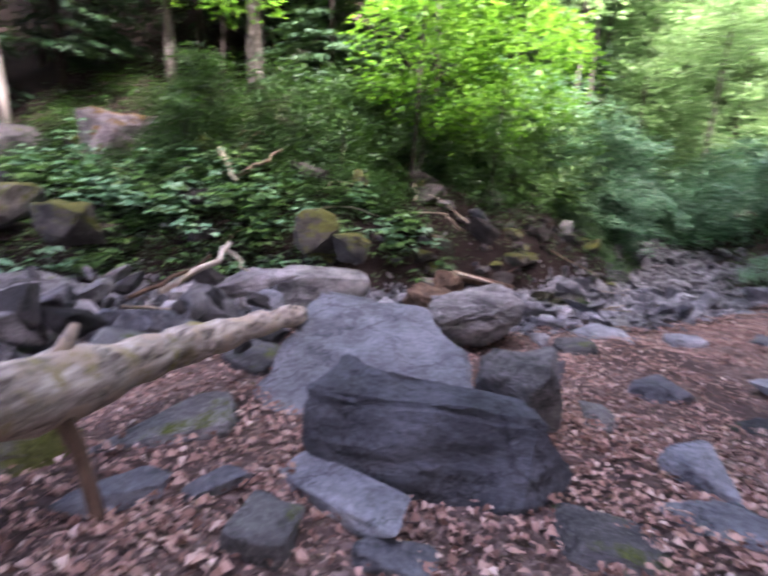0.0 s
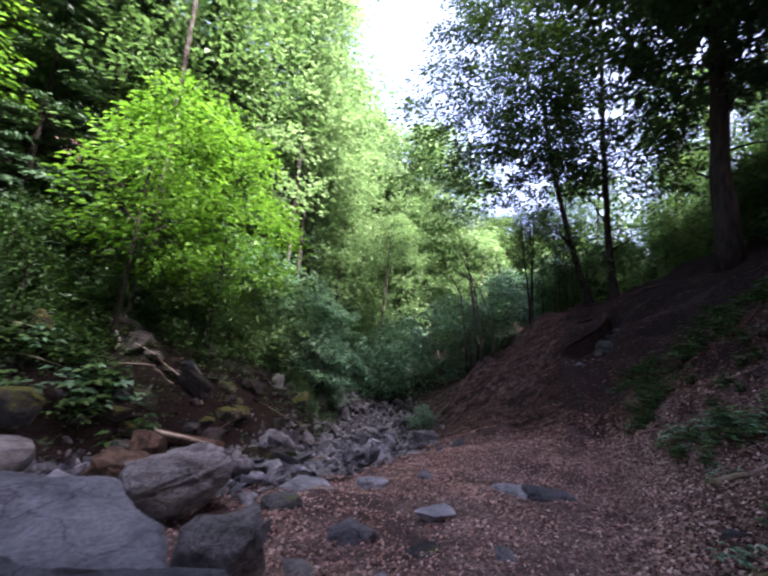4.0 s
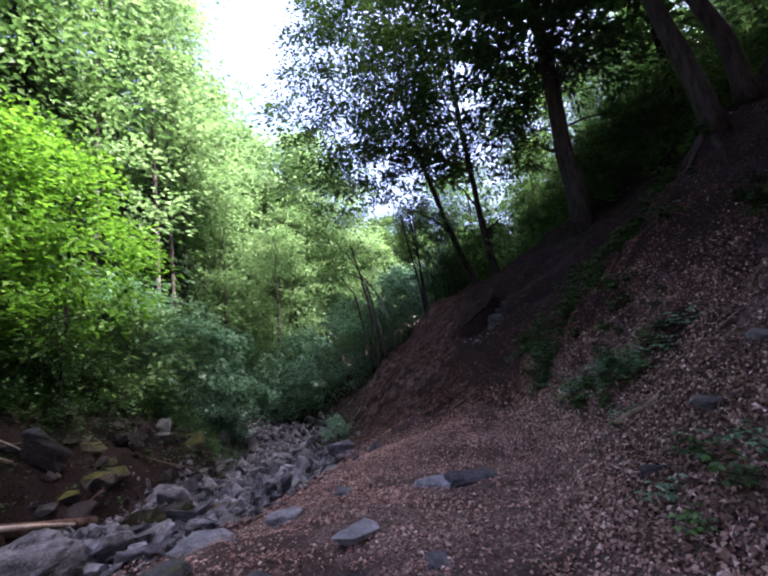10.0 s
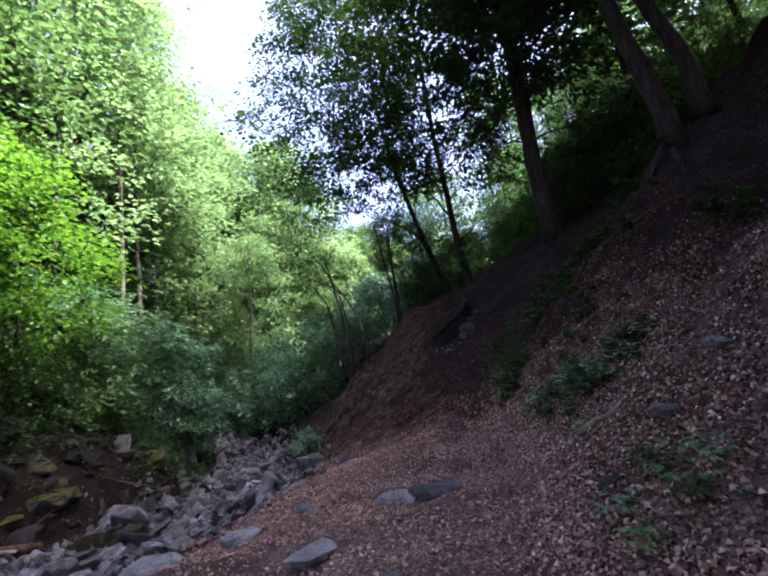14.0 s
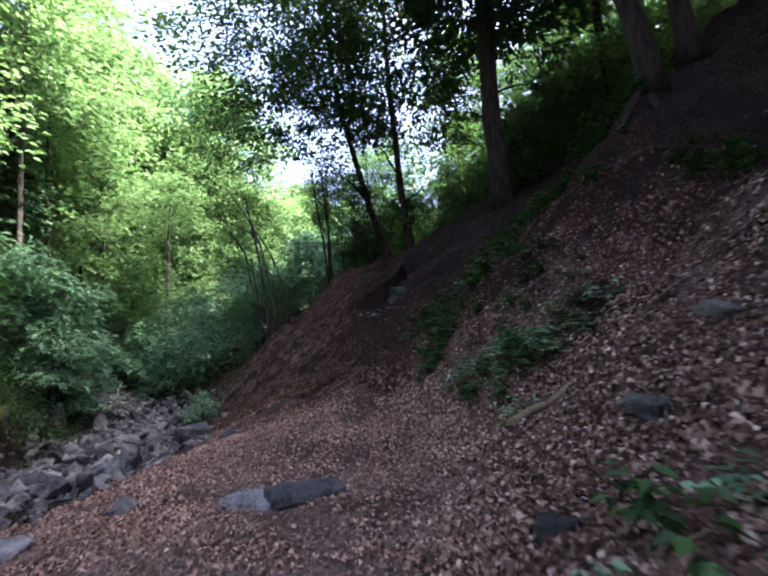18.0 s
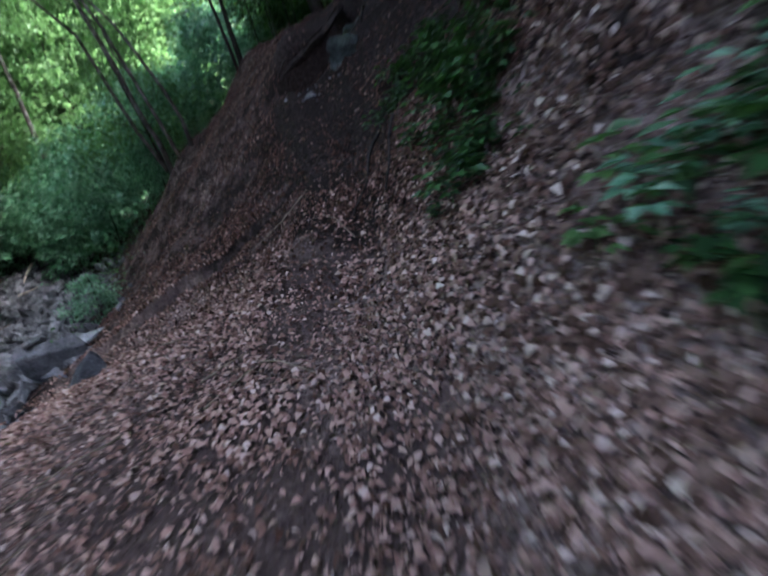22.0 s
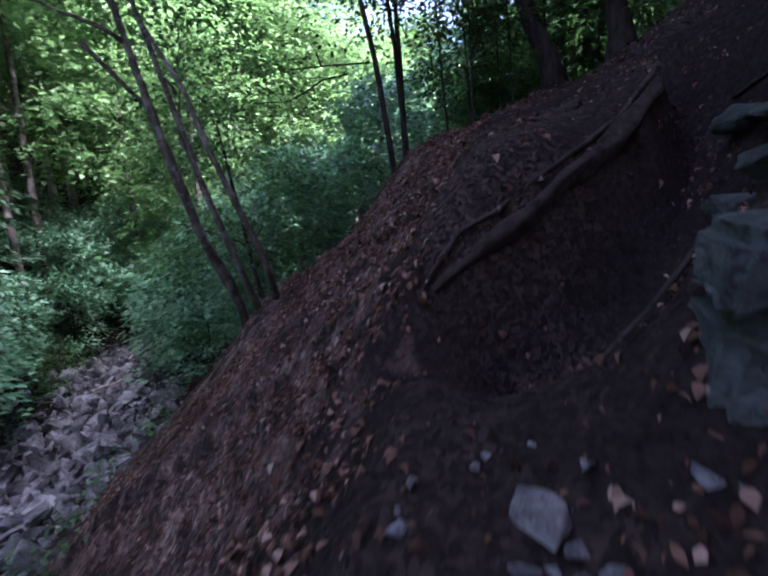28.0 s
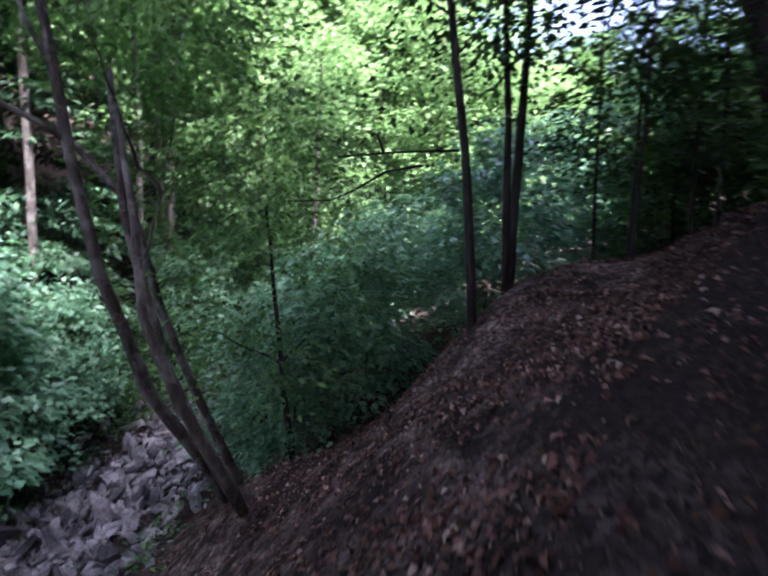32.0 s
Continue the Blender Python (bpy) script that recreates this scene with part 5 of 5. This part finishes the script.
for i, (x, y) in enumerate(WOODS):
    h = rg.uniform(10, 17)
    left = nearest(CREEK, x, y)[0] < 0
    cr = rg.choice(CROWN_LIME + CROWN_GREEN) if left else rg.choice(CROWN_GREEN + CROWN_DARK[:1] + CROWN_GREEN)
    tree("forest_tree", on(x, y), [(0, 0, 0), (rg.uniform(-0.3, 0.3), 0, h * 0.4), (rg.uniform(-0.5, 0.5), rg.uniform(-0.4, 0.4), h * 0.9)], rg.uniform(0.1, 0.22), 0.05, BARK if i % 3 else BARK_GREY,
         "tall green broadleaf tree of the surrounding woods", cr, (0, 0, h * rg.uniform(0.15, 0.35)), h / 13, (), 7, group="woodland trees", rz=rg.uniform(0, 6))

# shrubs along the creek and the far bank
SHR = 0
for i in range(120):
    a = rg.uniform(2.0, 8.6)
    w = -rg.uniform(1.9, 6.5) if rg.random() < 0.92 or a < 7 else rg.uniform(2.0, 3.5)
    x, y = creek_point(a, w)
    if (x < 1.5 and w > -3.2) or (a < 5.7 and w > -3.7) or (w > 0 and nearest(TRAIL, x, y)[0] > -3.5):
        continue
    blue = a > 5.2
    s = rg.uniform(0.55, 1.15) * (1.15 if a > 5 else 0.8)
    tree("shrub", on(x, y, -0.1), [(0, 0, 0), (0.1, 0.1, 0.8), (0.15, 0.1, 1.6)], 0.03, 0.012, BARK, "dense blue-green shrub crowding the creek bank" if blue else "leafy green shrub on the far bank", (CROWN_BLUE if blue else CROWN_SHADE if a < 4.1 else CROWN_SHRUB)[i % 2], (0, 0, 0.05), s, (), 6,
         category="shrub", group="creek shrubs", rz=rg.uniform(0, 6))
for x, y, s in ((11.2, 12.1, 0.3), (15.6, 20.0, 0.9), (16.4, 22.0, 1.0), (16.4, 27.4, 1.1), (17.6, 26.6, 1.2), (15.2, 27.8, 1.0), (18.2, 28.6, 1.3), (19.0, 26.0, 1.2), (13.6, 26.5, 1.1), (15.4, 14.4, 0.55), (16.6, 14.6, 0.8), (15.4, 17.5, 1.0), (17.5, 16.5, 1.1), (18.6, 14.2, 0.9), (20.0, 15.5, 1.2), (19.5, 19, 1.3), (22, 14, 1.1), (23, 18, 1.4), (17.2, 21, 1.3)):
    tree("shrub", on(x, y, -0.05), [(0, 0, 0), (0.1, 0.1, 0.6), (0.12, 0.1, 1.2)], 0.025, 0.01, BARK, "dense blue-green shrub crowding the creek bank", CROWN_BLUE[int(x * 10) % 2], (0, 0, 0.0), s, (), 6, category="shrub", group="creek shrubs", rz=x)


# low plants
def plant_mesh(seed, mat, stems, h, leaf):
    g = np.random.default_rng(seed)
    C, A, N, L = [], [], [], []
    for _ in range(stems):
        a, r = g.uniform(0, 2 * np.pi), g.uniform(0, 0.22)
        hh = h * g.uniform(0.5, 1.2)
        x, y = math.cos(a) * r, math.sin(a) * r
        for q in range(7):
            b_ = q * 2.4 + a
            C.append((x * 1.6 + math.cos(b_) * leaf * 0.55, y * 1.6 + math.sin(b_) * leaf * 0.55, hh * (0.55 + 0.45 * (q % 3) / 2)))
            A.append((math.cos(b_), math.sin(b_), -0.15))
            N.append((g.normal(0, 0.25), g.normal(0, 0.25), 1))
            L.append(leaf * g.uniform(0.7, 1.2))
    L = np.array(L)
    return leaves_mesh("foliage", C, A, N, L, L * 0.55, mat)


PLANTS = [plant_mesh(20 + i, m_, 8, 0.3, 0.12) for i, m_ in enumerate((GREEN, UNDER, BLUEGREEN))]


def plant(x, y, s, i, label="low green leafy plant in the leaf litter"):
    t = new("plant")
    t.matrix_world = Matrix.Translation(on(x, y)) @ Matrix.Rotation(i * 1.7, 4, "Z") @ Matrix.Scale(s, 4)
    tagged(t, label, "plant", "low plants")
    part("stem", tube(bmesh.new(), [(0, 0, -0.03), (0.01, 0, 0.1), (0.02, 0.02, 0.24)], [0.006, 0.005, 0.003], 5, 0.1), GREEN, t)
    # plants further up all take the shade-darkened leaves
    f = new("foliage", PLANTS[i % 3 if x < 8.8 else 1])
    f.parent = t


k_ = 0
for cx, cy, sd, n_, s0 in ((-5.0, 9.6, 0.7, 20, 1.8), (-3.0, 9.7, 0.7, 26, 1.8), (-1.2, 10.0, 0.6, 18, 1.7), (0.6, 10.0, 0.4, 12, 1.6), (-7.5, 10.4, 0.8, 14, 1.9), (8.5, 2.4, 0.3, 16, 0.75), (8.1, 2.85, 0.22, 12, 0.7), (8.4, 1.95, 0.25, 8, 0.7), (11.7, 5.3, 0.15, 6, 0.5), (9.6, 4.0, 0.14, 7, 0.55), (9.7, 3.9, 0.14, 7, 0.55), (9.3, 3.9, 0.14, 7, 0.55), (9.3, 2.2, 0.5, 12, 0.7), (7.2, 2.2, 0.08, 3, 0.5), (4.5, 0.9, 0.25, 5, 0.7), (6.6, 2.1, 0.2, 4, 0.7), (11.1, 4.7, 0.3, 12, 0.65), (10.5, 4.2, 0.3, 12, 0.65), (12.2, 5.0, 0.4, 12, 0.7), (11.3, 3.2, 0.8, 16, 1.0), (12.5, 2.2, 0.9, 14, 1.2), (9.8, 0.4, 0.8, 10, 1.0), (13.0, 3.0, 1.0, 14, 1.1), (10.2, 3.6, 0.5, 10, 0.8)):
    for _ in range(n_):
        x, y, s_ = cx + rg.gauss(0, sd), cy + rg.gauss(0, sd), s0 * rg.uniform(0.6, 1.3)
        if x > 5.5 and abs(nearest(TRAIL, x, y)[0]) < (1.0 if x < 9 else 0.5):
            continue
        plant(x, y, s_, k_)
        k_ += 1
# unpickable undergrowth of the far bank and bank edge
g = np.random.default_rng(77)
q = []
for _ in range(2600):
    a = g.uniform(1.0, 8.4)
    w = -1.65 - 8 * g.random() ** 1.3 if g.random() < 0.93 else g.uniform(1.7, 3.4)
    x, y = creek_point(a, w)
    if 2.6 < a < 5.6 and -3.4 < w < 0 and g.random() < 0.85:
        continue
    if w > 0 and (a < 5.2 or nearest(TRAIL, x, y)[0] > -2.6):
        continue
    q.append((x, y))
for _ in range(1500):
    q.append(creek_point(g.uniform(5.2, 7.6), -1.6 - 2.6 * g.random()))
for _ in range(700):
    q.append(creek_point(g.uniform(1.0, 3.3), -2.6 - 3.2 * g.random()))
q = np.repeat(np.array(q), 34, 0)
k = len(q)
q = q + g.normal(0, 0.3, (k, 2))
b_ = g.uniform(0, 6.28, k)
C = np.stack([q[:, 0], q[:, 1], heights(q[:, 0], q[:, 1]) + np.abs(g.normal(0.1, 0.2, k)) + 0.15 * np.maximum(0, np.sin(q[:, 0] * 3.1) * np.sin(q[:, 1] * 2.7))], 1)
A = np.stack([np.cos(b_), np.sin(b_), np.full(k, -0.2)], 1)
N = np.stack([g.normal(0, 0.35, k), g.normal(0, 0.35, k), np.ones(k)], 1)
L = g.uniform(0.06, 0.13, k)
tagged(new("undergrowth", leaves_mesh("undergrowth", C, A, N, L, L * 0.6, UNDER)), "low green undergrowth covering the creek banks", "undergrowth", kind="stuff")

# distant woods on the hillsides
g = np.random.default_rng(5)
k = 110000
az, dist = np.radians(g.uniform(-60, 115, k)), 34 + 240 * g.random(k) ** 1.7
fx, fy = 6 + np.sin(az) * dist, 6 + np.cos(az) * dist
ok = (np.abs(nearest_all(CREEK, fx, fy)[0]) > 3)
fx, fy = fx[ok], fy[ok]
k = len(fx)
lump = 5 + 4 * np.sin(fx * 0.6 + 2 * np.sin(fy * 0.4)) * np.sin(fy * 0.7 + 2 * np.sin(fx * 0.3))
fz = heights(fx, fy) + lump * g.random(k) ** 0.6 + 1
b_ = g.uniform(0, 6.28, k)
L = g.uniform(0.35, 0.8, k) * (0.8 + np.hypot(fx, fy) / 120)
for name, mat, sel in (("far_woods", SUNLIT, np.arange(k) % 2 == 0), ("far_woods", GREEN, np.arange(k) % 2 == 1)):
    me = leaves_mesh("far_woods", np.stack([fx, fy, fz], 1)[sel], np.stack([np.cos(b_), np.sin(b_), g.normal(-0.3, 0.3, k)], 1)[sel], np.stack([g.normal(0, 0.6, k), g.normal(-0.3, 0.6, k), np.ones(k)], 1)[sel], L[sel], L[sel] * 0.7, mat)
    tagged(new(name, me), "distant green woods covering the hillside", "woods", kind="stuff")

# dense green growth behind the crest of the slope
for i in range(70):
    s_, o_ = rg.uniform(13.5, 30), rg.uniform(4.6, 14)
    x, y = s_ + o_ * 0.35 + 2, s_ * 0.36 + 3.4 - o_ * 0.85
    if x < 13 or (x - 17.3) ** 2 + (y - 4.5) ** 2 < 3:
        continue
    tree("shrub", on(x, y, -0.1), [(0, 0, 0), (0.1, 0.1, 0.8), (0.15, 0.1, 1.6)], 0.03, 0.012, BARK, "green shrub on the wooded slope above the trail", CROWN_SHRUB[i % 2], (0, 0, 0.05), rg.uniform(0.8, 1.5), (), 6, category="shrub", group="slope shrubs", rz=i)
for i in range(26):
    x, y = rg.uniform(21, 34), rg.uniform(6, 15)
    tree("shrub", on(x, y, -0.1), [(0, 0, 0), (0.1, 0.1, 0.8), (0.15, 0.1, 1.6)], 0.03, 0.012, BARK, "green shrub beyond the top of the trail", CROWN_SHRUB[i % 2], (0, 0, 0.05), rg.uniform(0.7, 1.2), (), 6, category="shrub", group="slope shrubs", rz=i)
